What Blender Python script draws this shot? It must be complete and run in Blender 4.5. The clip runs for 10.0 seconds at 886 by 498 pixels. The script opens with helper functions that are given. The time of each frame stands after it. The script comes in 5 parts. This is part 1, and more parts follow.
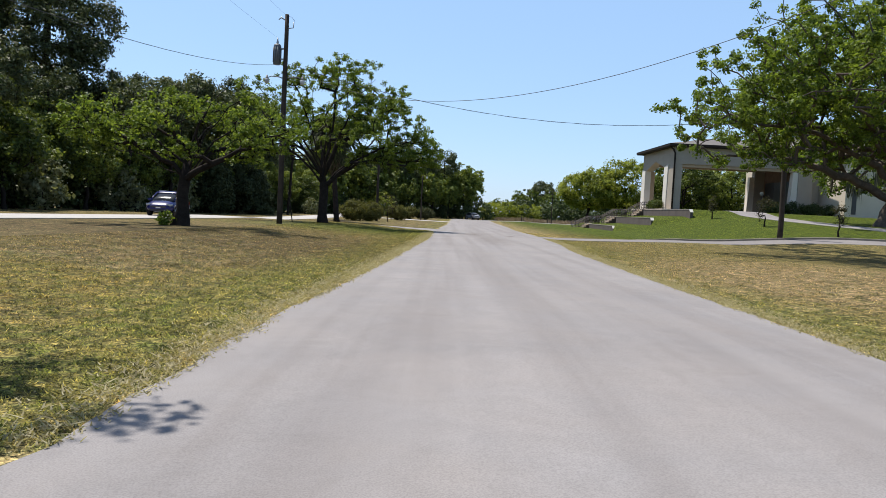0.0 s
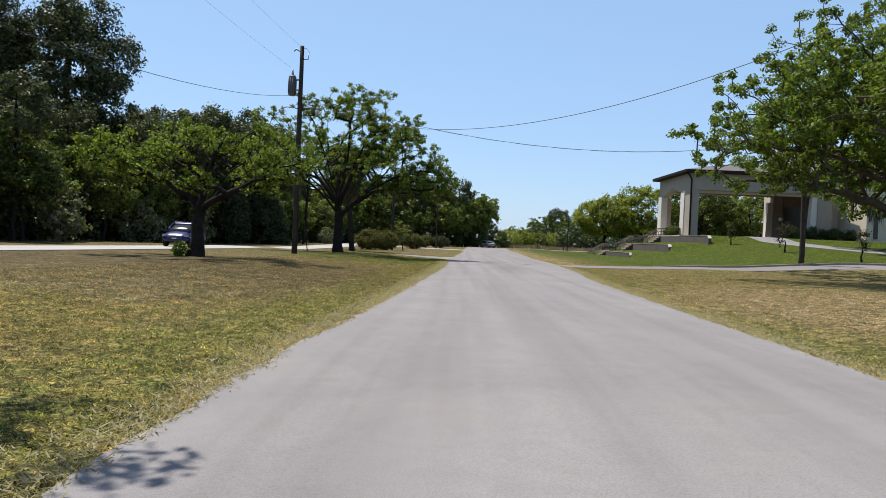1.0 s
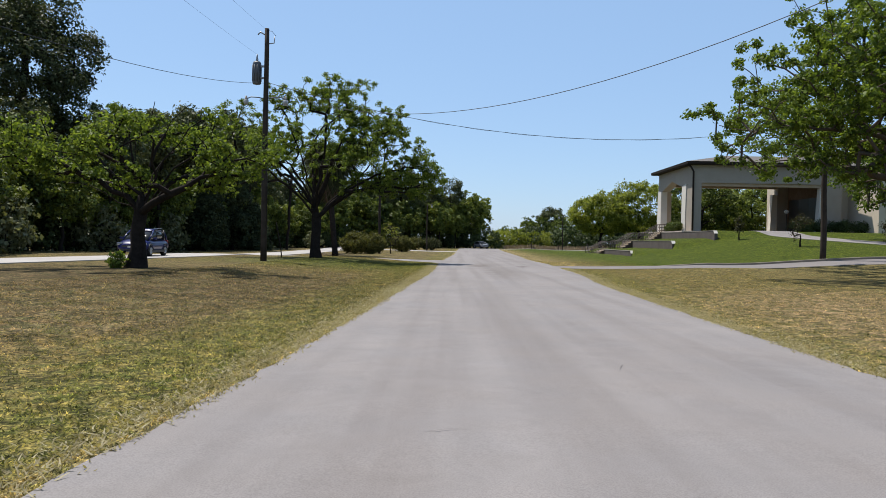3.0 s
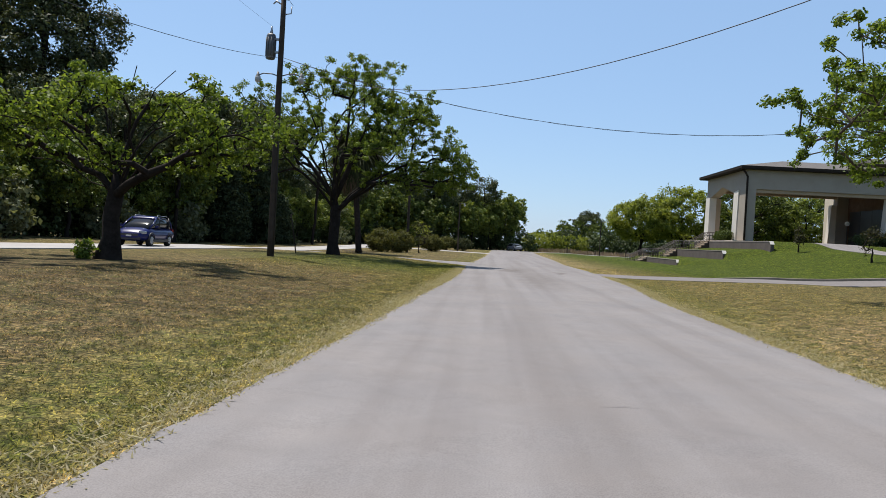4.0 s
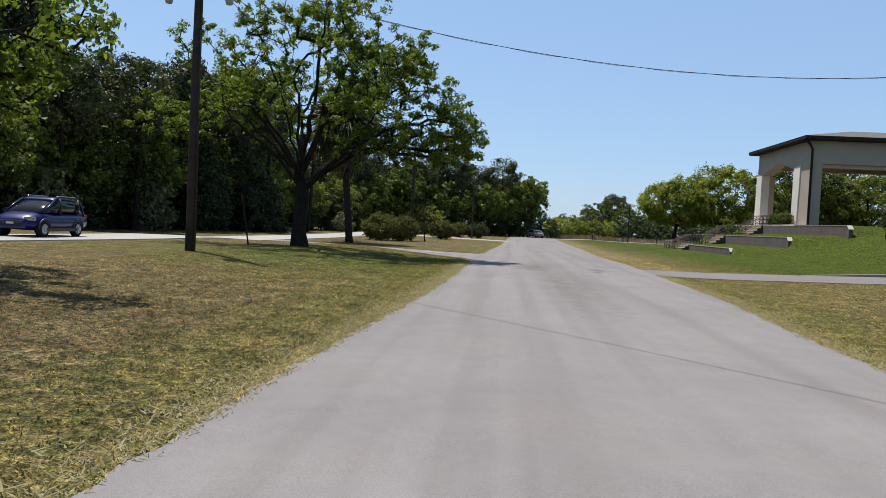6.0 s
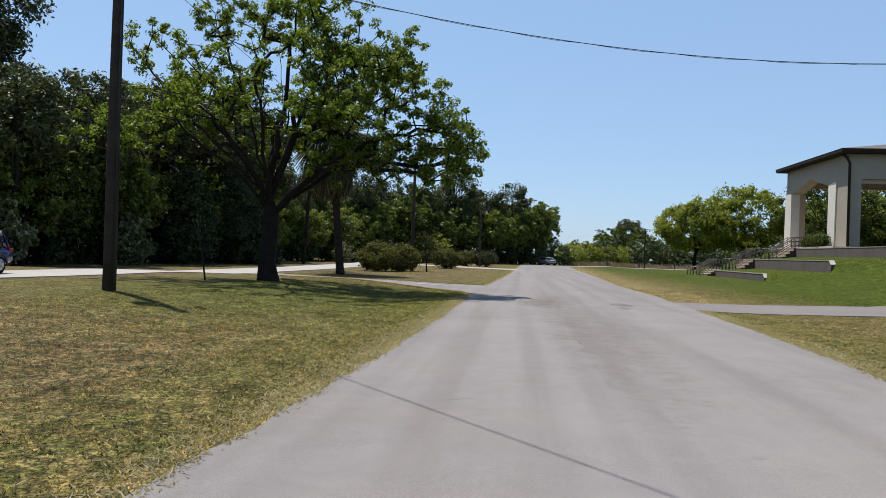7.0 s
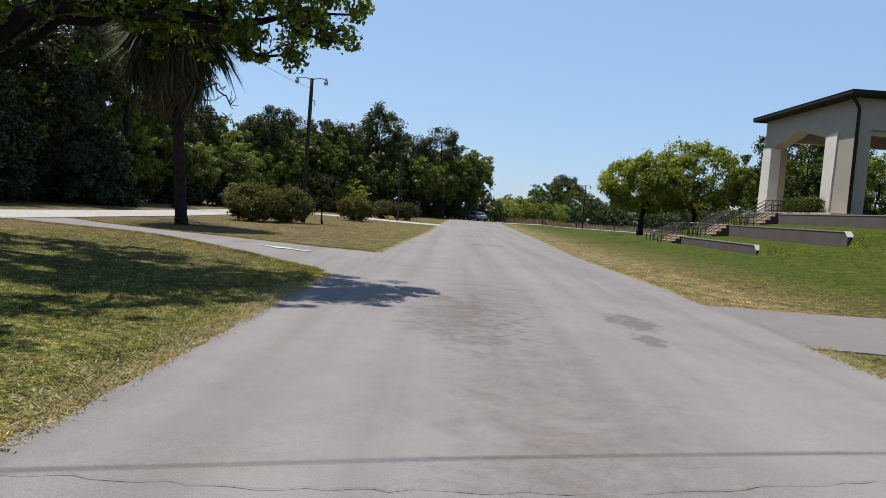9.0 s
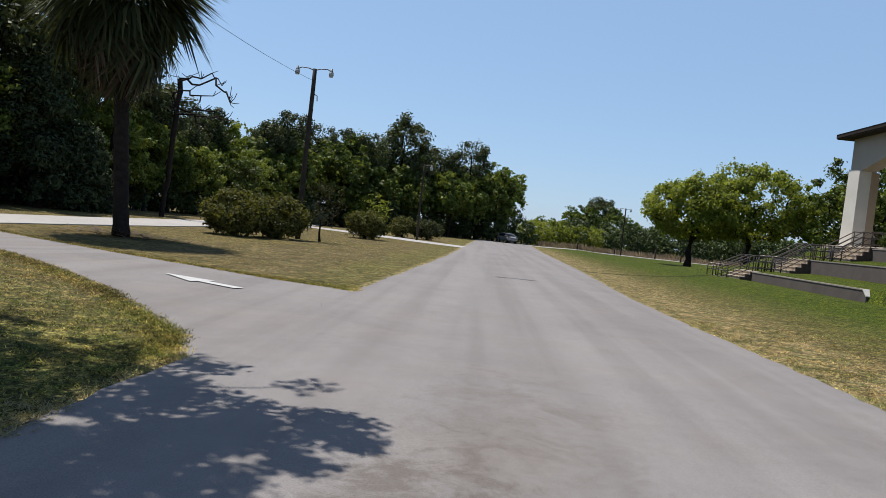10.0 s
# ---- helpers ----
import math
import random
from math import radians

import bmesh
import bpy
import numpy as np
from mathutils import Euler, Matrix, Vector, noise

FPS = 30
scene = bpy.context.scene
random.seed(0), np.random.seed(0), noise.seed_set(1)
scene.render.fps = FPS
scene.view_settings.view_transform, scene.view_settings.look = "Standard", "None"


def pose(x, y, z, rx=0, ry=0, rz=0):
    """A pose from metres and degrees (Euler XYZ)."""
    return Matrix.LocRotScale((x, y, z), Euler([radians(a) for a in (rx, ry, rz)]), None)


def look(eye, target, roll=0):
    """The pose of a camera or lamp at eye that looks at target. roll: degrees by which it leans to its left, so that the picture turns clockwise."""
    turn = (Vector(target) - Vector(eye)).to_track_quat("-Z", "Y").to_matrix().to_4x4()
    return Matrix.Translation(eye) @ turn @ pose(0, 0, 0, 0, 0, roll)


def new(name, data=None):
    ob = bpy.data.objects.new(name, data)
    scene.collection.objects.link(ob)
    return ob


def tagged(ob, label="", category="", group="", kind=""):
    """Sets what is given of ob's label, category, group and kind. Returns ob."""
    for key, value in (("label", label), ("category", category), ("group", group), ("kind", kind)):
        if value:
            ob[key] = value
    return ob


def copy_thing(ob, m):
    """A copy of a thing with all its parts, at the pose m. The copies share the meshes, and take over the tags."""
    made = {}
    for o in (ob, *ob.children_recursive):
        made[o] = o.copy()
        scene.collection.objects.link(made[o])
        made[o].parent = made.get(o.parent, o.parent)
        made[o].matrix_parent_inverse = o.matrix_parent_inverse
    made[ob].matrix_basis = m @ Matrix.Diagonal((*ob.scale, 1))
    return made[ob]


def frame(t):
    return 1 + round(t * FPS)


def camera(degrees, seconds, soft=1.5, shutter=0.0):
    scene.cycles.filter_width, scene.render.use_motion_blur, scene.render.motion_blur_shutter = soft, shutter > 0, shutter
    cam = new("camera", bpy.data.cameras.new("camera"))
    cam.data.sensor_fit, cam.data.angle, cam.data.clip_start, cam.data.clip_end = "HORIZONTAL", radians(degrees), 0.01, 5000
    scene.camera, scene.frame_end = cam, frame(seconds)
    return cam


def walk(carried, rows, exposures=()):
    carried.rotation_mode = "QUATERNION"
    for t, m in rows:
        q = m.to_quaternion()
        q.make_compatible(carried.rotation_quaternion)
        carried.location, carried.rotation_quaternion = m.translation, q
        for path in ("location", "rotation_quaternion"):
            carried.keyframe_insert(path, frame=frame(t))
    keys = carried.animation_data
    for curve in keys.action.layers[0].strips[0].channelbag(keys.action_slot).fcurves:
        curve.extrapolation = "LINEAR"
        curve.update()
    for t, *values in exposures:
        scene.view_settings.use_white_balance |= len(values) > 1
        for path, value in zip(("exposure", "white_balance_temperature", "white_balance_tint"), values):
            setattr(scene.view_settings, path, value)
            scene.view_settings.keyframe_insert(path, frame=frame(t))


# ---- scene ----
cam = camera(63.6, 10.0, soft=0.8)
PATH = [
    (0, (0.275, -6.669, 1.425), (0.28, -4.672, 1.319), 2.9),
    (0.5, (0.278, -6.609, 1.431), (0.268, -4.61, 1.376), 2.1),
    (1, (0.271, -6.319, 1.43), (0.229, -4.32, 1.401), 2.4),
    (1.5, (0.304, -5.806, 1.436), (0.256, -3.807, 1.421), 1.9),
    (2, (0.311, -4.789, 1.419), (0.283, -2.789, 1.405), 1.6),
    (2.5, (0.388, -3.507, 1.466), (0.374, -1.507, 1.44), 0.9),
    (3.8, (0.724, 2.04, 1.405), (0.635, 4.038, 1.383), 2.9),
    (4, (0.75, 2.937, 1.438), (0.633, 4.934, 1.411), 3.2),
    (4.5, (0.813, 5.439, 1.423), (0.679, 7.434, 1.388), 1.9),
    (5, (0.927, 8.121, 1.43), (0.812, 10.117, 1.39), 1.7),
    (5.5, (1.045, 10.856, 1.475), (0.918, 12.851, 1.413), 1.9),
    (5.7, (1.105, 12.012, 1.492), (0.961, 14.005, 1.411), 2.3),
    (6.8, (1.407, 17.98, 1.466), (1.174, 19.966, 1.471), 3.0),
    (7, (1.469, 19.147, 1.475), (1.26, 21.136, 1.486), 1.9),
    (7.5, (1.649, 22.214, 1.474), (1.549, 24.212, 1.464), 0.9),
    (8, (1.798, 25.517, 1.515), (1.752, 27.516, 1.501), 3.3),
    (8.5, (1.929, 29.328, 1.484), (1.904, 31.327, 1.437), 5.3),
    (9, (2.095, 33.322, 1.459), (2.086, 35.319, 1.346), 4.3),
    (9.5, (2.326, 37.412, 1.471), (2.314, 39.409, 1.361), 3.7),
    (10, (2.535, 41.671, 1.508), (2.439, 43.668, 1.441), 6.3),
]
EXPOSURES = [(0, 0.5), (0.5, 0.45), (1.2, 0.36), (2.0, 0.3), (4.0, 0.29), (5.0, 0.26), (7.0, 0.24), (9.0, 0.22), (10, 0.14)]
walk(cam, [(t, look(eye, target, roll)) for t, eye, target, roll in PATH], EXPOSURES)

# ---- place ----
# ---------------------------------------------------------------- light
SUN_EL, SUN_AZ = 66.3, -46.5      # degrees above the horizon; from +y towards +x
sun_dir = Vector((math.sin(radians(SUN_AZ)) * math.cos(radians(SUN_EL)), math.cos(radians(SUN_AZ)) * math.cos(radians(SUN_EL)), math.sin(radians(SUN_EL))))
world = bpy.data.worlds.new("sky")
scene.world = world
world.use_nodes = True
wn = world.node_tree
wn.nodes.clear()
sky = wn.nodes.new("ShaderNodeTexSky")
sky.sky_type = "NISHITA"
sky.sun_disc = False
sky.sun_elevation = radians(SUN_EL)
sky.sun_rotation = radians(SUN_AZ)
sky.air_density, sky.dust_density, sky.ozone_density = 1.0, 0.5, 3.0
bg = wn.nodes.new("ShaderNodeBackground")
bg.inputs["Strength"].default_value = 0.105
out = wn.nodes.new("ShaderNodeOutputWorld")
haze = wn.nodes.new("ShaderNodeMix")
haze.data_type = "RGBA"
# whitish haze low over the horizon, deep blue overhead
dome = wn.nodes.new("ShaderNodeTexCoord")
lift_ = wn.nodes.new("ShaderNodeSeparateXYZ")
wn.links.new(dome.outputs["Generated"], lift_.inputs[0])
fade = wn.nodes.new("ShaderNodeMapRange")
fade.interpolation_type = "SMOOTHSTEP"
for key_, value_ in (("From Min", 0.3), ("From Max", 0.85), ("To Min", 0.55), ("To Max", 0.0)):
    fade.inputs[key_].default_value = value_
wn.links.new(lift_.outputs[2], fade.inputs["Value"])
wn.links.new(fade.outputs[0], haze.inputs["Factor"])
haze.inputs["B"].default_value = (3.15, 4.95, 7.7, 1)
wn.links.new(sky.outputs[0], haze.inputs["A"])
wn.links.new(haze.outputs["Result"], bg.inputs[0])
wn.links.new(bg.outputs[0], out.inputs[0])

sun = new("sun", bpy.data.lights.new("sun", "SUN"))
sun.data.energy = 4.9
sun.data.angle = radians(0.55)
sun.data.color = (1.0, 0.95, 0.88)
sun.matrix_world = look(sun_dir * 200, (0, 0, 0))

# ---------------------------------------------------------------- helpers


def empty(name, m, label, category, group="", kind=""):
    ob = new(name)
    ob.empty_display_size = 0.3
    ob.matrix_world = m
    return tagged(ob, label, category, group, kind)


def mesh_of(name, verts, faces, smooth=False):
    me = bpy.data.meshes.new(name)
    me.from_pydata([tuple(v) for v in verts], [], faces)
    if smooth:
        me.polygons.foreach_set("use_smooth", [True] * len(me.polygons))
    me.update()
    return me


def bm_mesh(name, bm, smooth=False):
    me = bpy.data.meshes.new(name)
    bmesh.ops.recalc_face_normals(bm, faces=bm.faces)
    if smooth:
        for f in bm.faces:
            f.smooth = True
    bm.to_mesh(me)
    bm.free()
    return me


def part(name, data, material, parent, label=""):
    """One mesh under a thing or a part, in the thing's own axes."""
    me = bm_mesh(name, data) if isinstance(data, bmesh.types.BMesh) else data
    if material and not me.materials:
        me.materials.append(material)
    ob = new(name, me)
    ob.parent = parent
    return tagged(ob, label)


def solo(name, data, material, m, label, category, group="", kind=""):
    me = bm_mesh(name, data) if isinstance(data, bmesh.types.BMesh) else data
    me.materials.append(material)
    ob = new(name, me)
    ob.matrix_world = m
    return tagged(ob, label, category, group, kind)


def box(bm, x0, x1, y0, y1, z0, z1, bevel=0.0):
    r = bmesh.ops.create_cube(bm, size=1.0)
    for v in r["verts"]:
        v.co = Vector(((x0 + x1) / 2 + v.co.x * (x1 - x0), (y0 + y1) / 2 + v.co.y * (y1 - y0), (z0 + z1) / 2 + v.co.z * (z1 - z0)))
    if bevel:
        es = list({e for v in r["verts"] for e in v.link_edges})
        bmesh.ops.bevel(bm, geom=es, offset=bevel, segments=2, affect="EDGES", profile=0.7)
    return bm


def boxed(*a, **k):
    return box(bmesh.new(), *a, **k)


def prism(bm, poly, axis, a0, a1):
    """A polygon in the two axes other than axis, drawn out from a0 to a1."""
    def put(u, v, w):
        return {"x": (w, u, v), "y": (u, w, v), "z": (u, v, w)}[axis]
    lo = [bm.verts.new(put(u, v, a0)) for u, v in poly]
    hi = [bm.verts.new(put(u, v, a1)) for u, v in poly]
    n = len(poly)
    bm.faces.new(lo)
    bm.faces.new(hi)
    for i in range(n):
        bm.faces.new((lo[i], lo[(i + 1) % n], hi[(i + 1) % n], hi[i]))
    return bm


def tube(bm, pts, radii, n=8, caps=True):
    pts = [Vector(p) for p in pts]
    rings = []
    for i, p in enumerate(pts):
        d = (pts[min(i + 1, len(pts) - 1)] - pts[max(i - 1, 0)]).normalized()
        a = d.orthogonal().normalized() if abs(d.z) < 0.99 else Vector((1, 0, 0))
        if rings:
            a = (ref - d * ref.dot(d)).normalized()
        ref = a
        b = d.cross(a)
        r = radii[i] if hasattr(radii, "__len__") else radii
        rings.append([bm.verts.new(p + (a * math.cos(2 * math.pi * k / n) + b * math.sin(2 * math.pi * k / n)) * r) for k in range(n)])
    for r0, r1 in zip(rings, rings[1:]):
        for k in range(n):
            f = bm.faces.new((r0[k], r0[(k + 1) % n], r1[(k + 1) % n], r1[k]))
            f.smooth = True
    if caps:
        bm.faces.new(rings[0])
        bm.faces.new(rings[-1])
    return bm


def sstep(a, b, x):
    t = min(1.0, max(0.0, (x - a) / (b - a)))
    return t * t * (3 - 2 * t)


def lerp_table(tab, x):
    if x <= tab[0][0]:
        return tab[0][1]
    for (x0, v0), (x1, v1) in zip(tab, tab[1:]):
        if x <= x1:
            return v0 + (v1 - v0) * (x - x0) / (x1 - x0)
    return tab[-1][1]


# ---------------------------------------------------------------- materials
def nodes_of(name):
    m = bpy.data.materials.new(name)
    m.use_nodes = True
    nt = m.node_tree
    return m, nt, nt.nodes["Principled BSDF"]


def noise_node(nt, scale, detail=4.0, rough=0.6, coord="Object", distortion=0.0):
    tc = nt.nodes.new("ShaderNodeTexCoord")
    n = nt.nodes.new("ShaderNodeTexNoise")
    n.inputs["Scale"].default_value, n.inputs["Detail"].default_value = scale, detail
    n.inputs["Roughness"].default_value, n.inputs["Distortion"].default_value = rough, distortion
    nt.links.new(tc.outputs[coord], n.inputs["Vector"])
    return n.outputs["Fac"]


def ramp(nt, fac, stops):
    r = nt.nodes.new("ShaderNodeValToRGB")
    el = r.color_ramp.elements
    while len(el) < len(stops):
        el.new(0.5)
    for e, (p, c) in zip(el, stops):
        e.position = p
        e.color = (*c, 1) if len(c) == 3 else c
    nt.links.new(fac, r.inputs[0])
    return r.outputs[0]


def mix(nt, fac, a, b, mode="MIX"):
    n = nt.nodes.new("ShaderNodeMix")
    n.data_type, n.blend_type = "RGBA", mode
    for sock, v in ((n.inputs["Factor"], fac), (n.inputs["A"], a), (n.inputs["B"], b)):
        if isinstance(v, (int, float)):
            sock.default_value = v
        elif isinstance(v, tuple):
            sock.default_value = (*v, 1)
        else:
            nt.links.new(v, sock)
    return n.outputs["Result"]


def maths(nt, op, a, b=0.0, clamp=False):
    n = nt.nodes.new("ShaderNodeMath")
    n.operation, n.use_clamp = op, clamp
    for sock, v in zip(n.inputs, (a, b)):
        if isinstance(v, (int, float)):
            sock.default_value = v
        else:
            nt.links.new(v, sock)
    return n.outputs[0]


def bump(nt, bsdf, height, strength=0.3, dist=0.02):
    b = nt.nodes.new("ShaderNodeBump")
    b.inputs["Strength"].default_value, b.inputs["Distance"].default_value = strength, dist
    nt.links.new(height, b.inputs["Height"])
    nt.links.new(b.outputs[0], bsdf.inputs["Normal"])


def plain(name, c1, c2, scale=3.0, rough=0.7, metal=0.0, bumpy=0.15, fine=40.0, coord="Object"):
    """A surface that varies between two colours at a broad and a fine scale."""
    m, nt, b = nodes_of(name)
    broad, small = noise_node(nt, scale, 5, coord=coord), noise_node(nt, fine, 3, coord=coord)
    f = maths(nt, "ADD", maths(nt, "MULTIPLY", broad, 0.7), maths(nt, "MULTIPLY", small, 0.3))
    col = ramp(nt, f, [(0.3, c1), (0.7, c2)])
    nt.links.new(col, b.inputs["Base Color"])
    b.inputs["Roughness"].default_value, b.inputs["Metallic"].default_value = rough, metal
    if rough >= 0.85:
        b.inputs["Specular IOR Level"].default_value = 0.1
    if bumpy:
        bump(nt, b, small, bumpy, 0.01)
    return m


def leafy(name, dark, mid, light, trans=0.4, rough=0.5, vary=0.0):
    """Leaves: each leaf takes its own tone, and some light comes through."""
    m, nt, b = nodes_of(name)
    geo = nt.nodes.new("ShaderNodeNewGeometry")
    broad = noise_node(nt, 0.35, 2)
    tree = nt.nodes.new("ShaderNodeObjectInfo")
    f = maths(nt, "ADD", maths(nt, "MULTIPLY", geo.outputs["Random Per Island"], 0.6), maths(nt, "MULTIPLY", broad, 0.5))
    f = maths(nt, "ADD", f, maths(nt, "MULTIPLY", maths(nt, "SUBTRACT", tree.outputs["Random"], 0.5), vary))
    col = ramp(nt, f, [(0.15, dark), (0.5, mid), (0.9, light)])
    nt.links.new(col, b.inputs["Base Color"])
    b.inputs["Roughness"].default_value = rough
    b.inputs["Specular IOR Level"].default_value = 0.14
    tr = nt.nodes.new("ShaderNodeBsdfTranslucent")
    warm = mix(nt, 0.75, col, (1.35, 1.3, 0.4), "MULTIPLY")
    nt.links.new(warm, tr.inputs["Color"])
    mx = nt.nodes.new("ShaderNodeMixShader")
    mx.inputs[0].default_value = trans
    nt.links.new(b.outputs[0], mx.inputs[1])
    nt.links.new(tr.outputs[0], mx.inputs[2])
    nt.links.new(mx.outputs[0], nt.nodes["Material Output"].inputs["Surface"])
    return m


def grass_colour(nt):
    """Dry lawn with straw and brown patches, greener by the kerb and lush on the bank."""
    tc = nt.nodes.new("ShaderNodeTexCoord")
    sep = nt.nodes.new("ShaderNodeSeparateXYZ")
    nt.links.new(tc.outputs["Object"], sep.inputs[0])
    x, y = sep.outputs[0], sep.outputs[1]
    big, mid_, fine = noise_node(nt, 0.16, 4, 0.6), noise_node(nt, 1.1, 5, 0.7), noise_node(nt, 22.0, 3, 0.7)
    dry = ramp(nt, mid_, [(0.28, (0.1, 0.078, 0.037)), (0.5, (0.171, 0.139, 0.07)), (0.72, (0.257, 0.217, 0.12))])
    green = ramp(nt, mid_, [(0.25, (0.115, 0.098, 0.034)), (0.55, (0.19, 0.162, 0.058)), (0.8, (0.29, 0.245, 0.1))])
    f = ramp(nt, maths(nt, "ADD", big, maths(nt, "MULTIPLY", x, 0.02, True)), [(0.42, (0, 0, 0)), (0.6, (1, 1, 1))])
    damp = maths(nt, "MAXIMUM", maths(nt, "SUBTRACT", 1.35, maths(nt, "MULTIPLY", y, 0.05), True), 0.62)
    lawn = mix(nt, maths(nt, "MULTIPLY", f, damp), dry, green)
    # a parched, browner belt across the middle of the lawn
    belt = maths(nt, "SUBTRACT", maths(nt, "ADD", 0.75, maths(nt, "MULTIPLY", big, 1.1)), maths(nt, "MULTIPLY", maths(nt, "ABSOLUTE", maths(nt, "SUBTRACT", y, 19.0)), 0.1), True)
    belt = maths(nt, "MULTIPLY", belt, maths(nt, "SUBTRACT", 1.0, maths(nt, "MULTIPLY", x, 0.2), True))
    lawn = mix(nt, maths(nt, "MULTIPLY", belt, 0.9), lawn, ramp(nt, mid_, [(0.28, (0.072, 0.055, 0.031)), (0.5, (0.129, 0.101, 0.056)), (0.72, (0.192, 0.159, 0.089))]))
    # shaded turf under the tall tree stays green
    ux, uy = maths(nt, "MULTIPLY", maths(nt, "ADD", x, 5.5), 0.1), maths(nt, "MULTIPLY", maths(nt, "SUBTRACT", y, 43.0), 0.085)
    cool = maths(nt, "SUBTRACT", maths(nt, "ADD", 0.5, mid_), maths(nt, "ADD", maths(nt, "MULTIPLY", ux, ux), maths(nt, "MULTIPLY", uy, uy)), True)
    lawn = mix(nt, maths(nt, "MULTIPLY", cool, 0.85), lawn, ramp(nt, mid_, [(0.28, (0.052, 0.074, 0.018)), (0.5, (0.105, 0.126, 0.031)), (0.72, (0.178, 0.193, 0.062))]))
    # greener strips beside the carriageway
    edge = nt.nodes.new("ShaderNodeAttribute")
    edge.attribute_name = "verge"
    es = nt.nodes.new("ShaderNodeSeparateXYZ")
    nt.links.new(edge.outputs["Vector"], es.inputs[0])
    d1 = maths(nt, "ABSOLUTE", maths(nt, "SUBTRACT", es.outputs[0], 0.9))
    d2 = maths(nt, "ABSOLUTE", maths(nt, "SUBTRACT", es.outputs[1], 0.8))
    near = maths(nt, "MINIMUM", d1, d2)
    strip = maths(nt, "SUBTRACT", maths(nt, "ADD", 1.0, maths(nt, "MULTIPLY", mid_, 0.8)), maths(nt, "MULTIPLY", near, 0.7), True)
    lawn = mix(nt, maths(nt, "MULTIPLY", maths(nt, "MULTIPLY", strip, damp), 0.8), lawn, ramp(nt, mid_, [(0.3, (0.112, 0.113, 0.034)), (0.6, (0.188, 0.181, 0.06)), (0.8, (0.285, 0.268, 0.115))]))
    # parched patch on the lawn before the bank
    px_, py_ = maths(nt, "MULTIPLY", maths(nt, "SUBTRACT", x, 11.0), 0.17), maths(nt, "MULTIPLY", maths(nt, "SUBTRACT", y, 12.0), 0.09)
    tan_ = maths(nt, "SUBTRACT", maths(nt, "ADD", 0.15, maths(nt, "MULTIPLY", mid_, 2.0)), maths(nt, "ADD", maths(nt, "MULTIPLY", px_, px_), maths(nt, "MULTIPLY", py_, py_)), True)
    lawn = mix(nt, maths(nt, "MULTIPLY", tan_, 0.75), lawn, ramp(nt, noise_node(nt, 1.7, 4, 0.7), [(0.32, (0.16, 0.12, 0.06)), (0.5, (0.265, 0.2, 0.115)), (0.68, (0.36, 0.285, 0.18))]))
    # bleached band beside the carriageway past the drives
    band = maths(nt, "SUBTRACT", maths(nt, "MULTIPLY", noise_node(nt, 0.7, 5, 0.7), 2.2), maths(nt, "MULTIPLY", maths(nt, "ABSOLUTE", maths(nt, "SUBTRACT", es.outputs[1], 1.2)), 0.4), True)
    band = maths(nt, "MULTIPLY", band, maths(nt, "MULTIPLY", maths(nt, "SUBTRACT", y, 43.0), 0.25, True))
    lawn = mix(nt, maths(nt, "MULTIPLY", band, 0.8), lawn, ramp(nt, noise_node(nt, 2.2, 4, 0.7), [(0.32, (0.15, 0.125, 0.05)), (0.5, (0.28, 0.225, 0.115)), (0.68, (0.42, 0.345, 0.2))]))
    # watered turf of the bank
    lx = maths(nt, "MULTIPLY", maths(nt, "SUBTRACT", maths(nt, "ADD", x, maths(nt, "MULTIPLY", mid_, 5.0)), 12.6), 0.2, True)
    ly = maths(nt, "MULTIPLY", maths(nt, "SUBTRACT", maths(nt, "ADD", y, maths(nt, "MULTIPLY", mid_, 2.0)), maths(nt, "SUBTRACT", 51.5, maths(nt, "MULTIPLY", x, 0.27))), 0.5, True)
    lush_f = maths(nt, "MULTIPLY", lx, ly)
    lush = ramp(nt, mid_, [(0.25, (0.05, 0.072, 0.008)), (0.6, (0.084, 0.115, 0.012)), (0.85, (0.125, 0.158, 0.02))])
    lawn = mix(nt, lush_f, lawn, lush)
    # a narrow darker line from the carriageway to the foot of the stairs
    dark_line = maths(nt, "ABSOLUTE", maths(nt, "ADD", maths(nt, "MULTIPLY", maths(nt, "SUBTRACT", x, 7.84), -0.47), maths(nt, "MULTIPLY", maths(nt, "SUBTRACT", y, 81.9), 0.883)))
    dark_line = maths(nt, "SUBTRACT", maths(nt, "ADD", 0.9, mid_), maths(nt, "MULTIPLY", dark_line, 2.6), True)
    dark_line = maths(nt, "MULTIPLY", dark_line, maths(nt, "SUBTRACT", 5.0, maths(nt, "ABSOLUTE", maths(nt, "SUBTRACT", x, 12.8)), True))
    lawn = mix(nt, maths(nt, "MULTIPLY", dark_line, 0.85), lawn, (0.03, 0.036, 0.011))
    # a bleached hem right at the pavement
    hem = maths(nt, "MINIMUM", maths(nt, "ABSOLUTE", es.outputs[0]), maths(nt, "ABSOLUTE", es.outputs[1]))
    hem = maths(nt, "SUBTRACT", maths(nt, "ADD", 0.75, maths(nt, "MULTIPLY", noise_node(nt, 2.6, 4, 0.7), 1.0)), maths(nt, "MULTIPLY", hem, 3.6), True)
    lawn = mix(nt, maths(nt, "MULTIPLY", hem, 0.85), lawn, (0.36, 0.31, 0.17))
    # tussocks: bare dark thatch between dry and greener clumps
    tuss = noise_node(nt, 3.4, 5, 0.78)
    lawn = mix(nt, 1.0, lawn, ramp(nt, tuss, [(0.4, (0.6, 0.72, 0.55)), (0.5, (0.95, 0.95, 0.95)), (0.6, (1.28, 1.16, 1.12))]), "MULTIPLY")
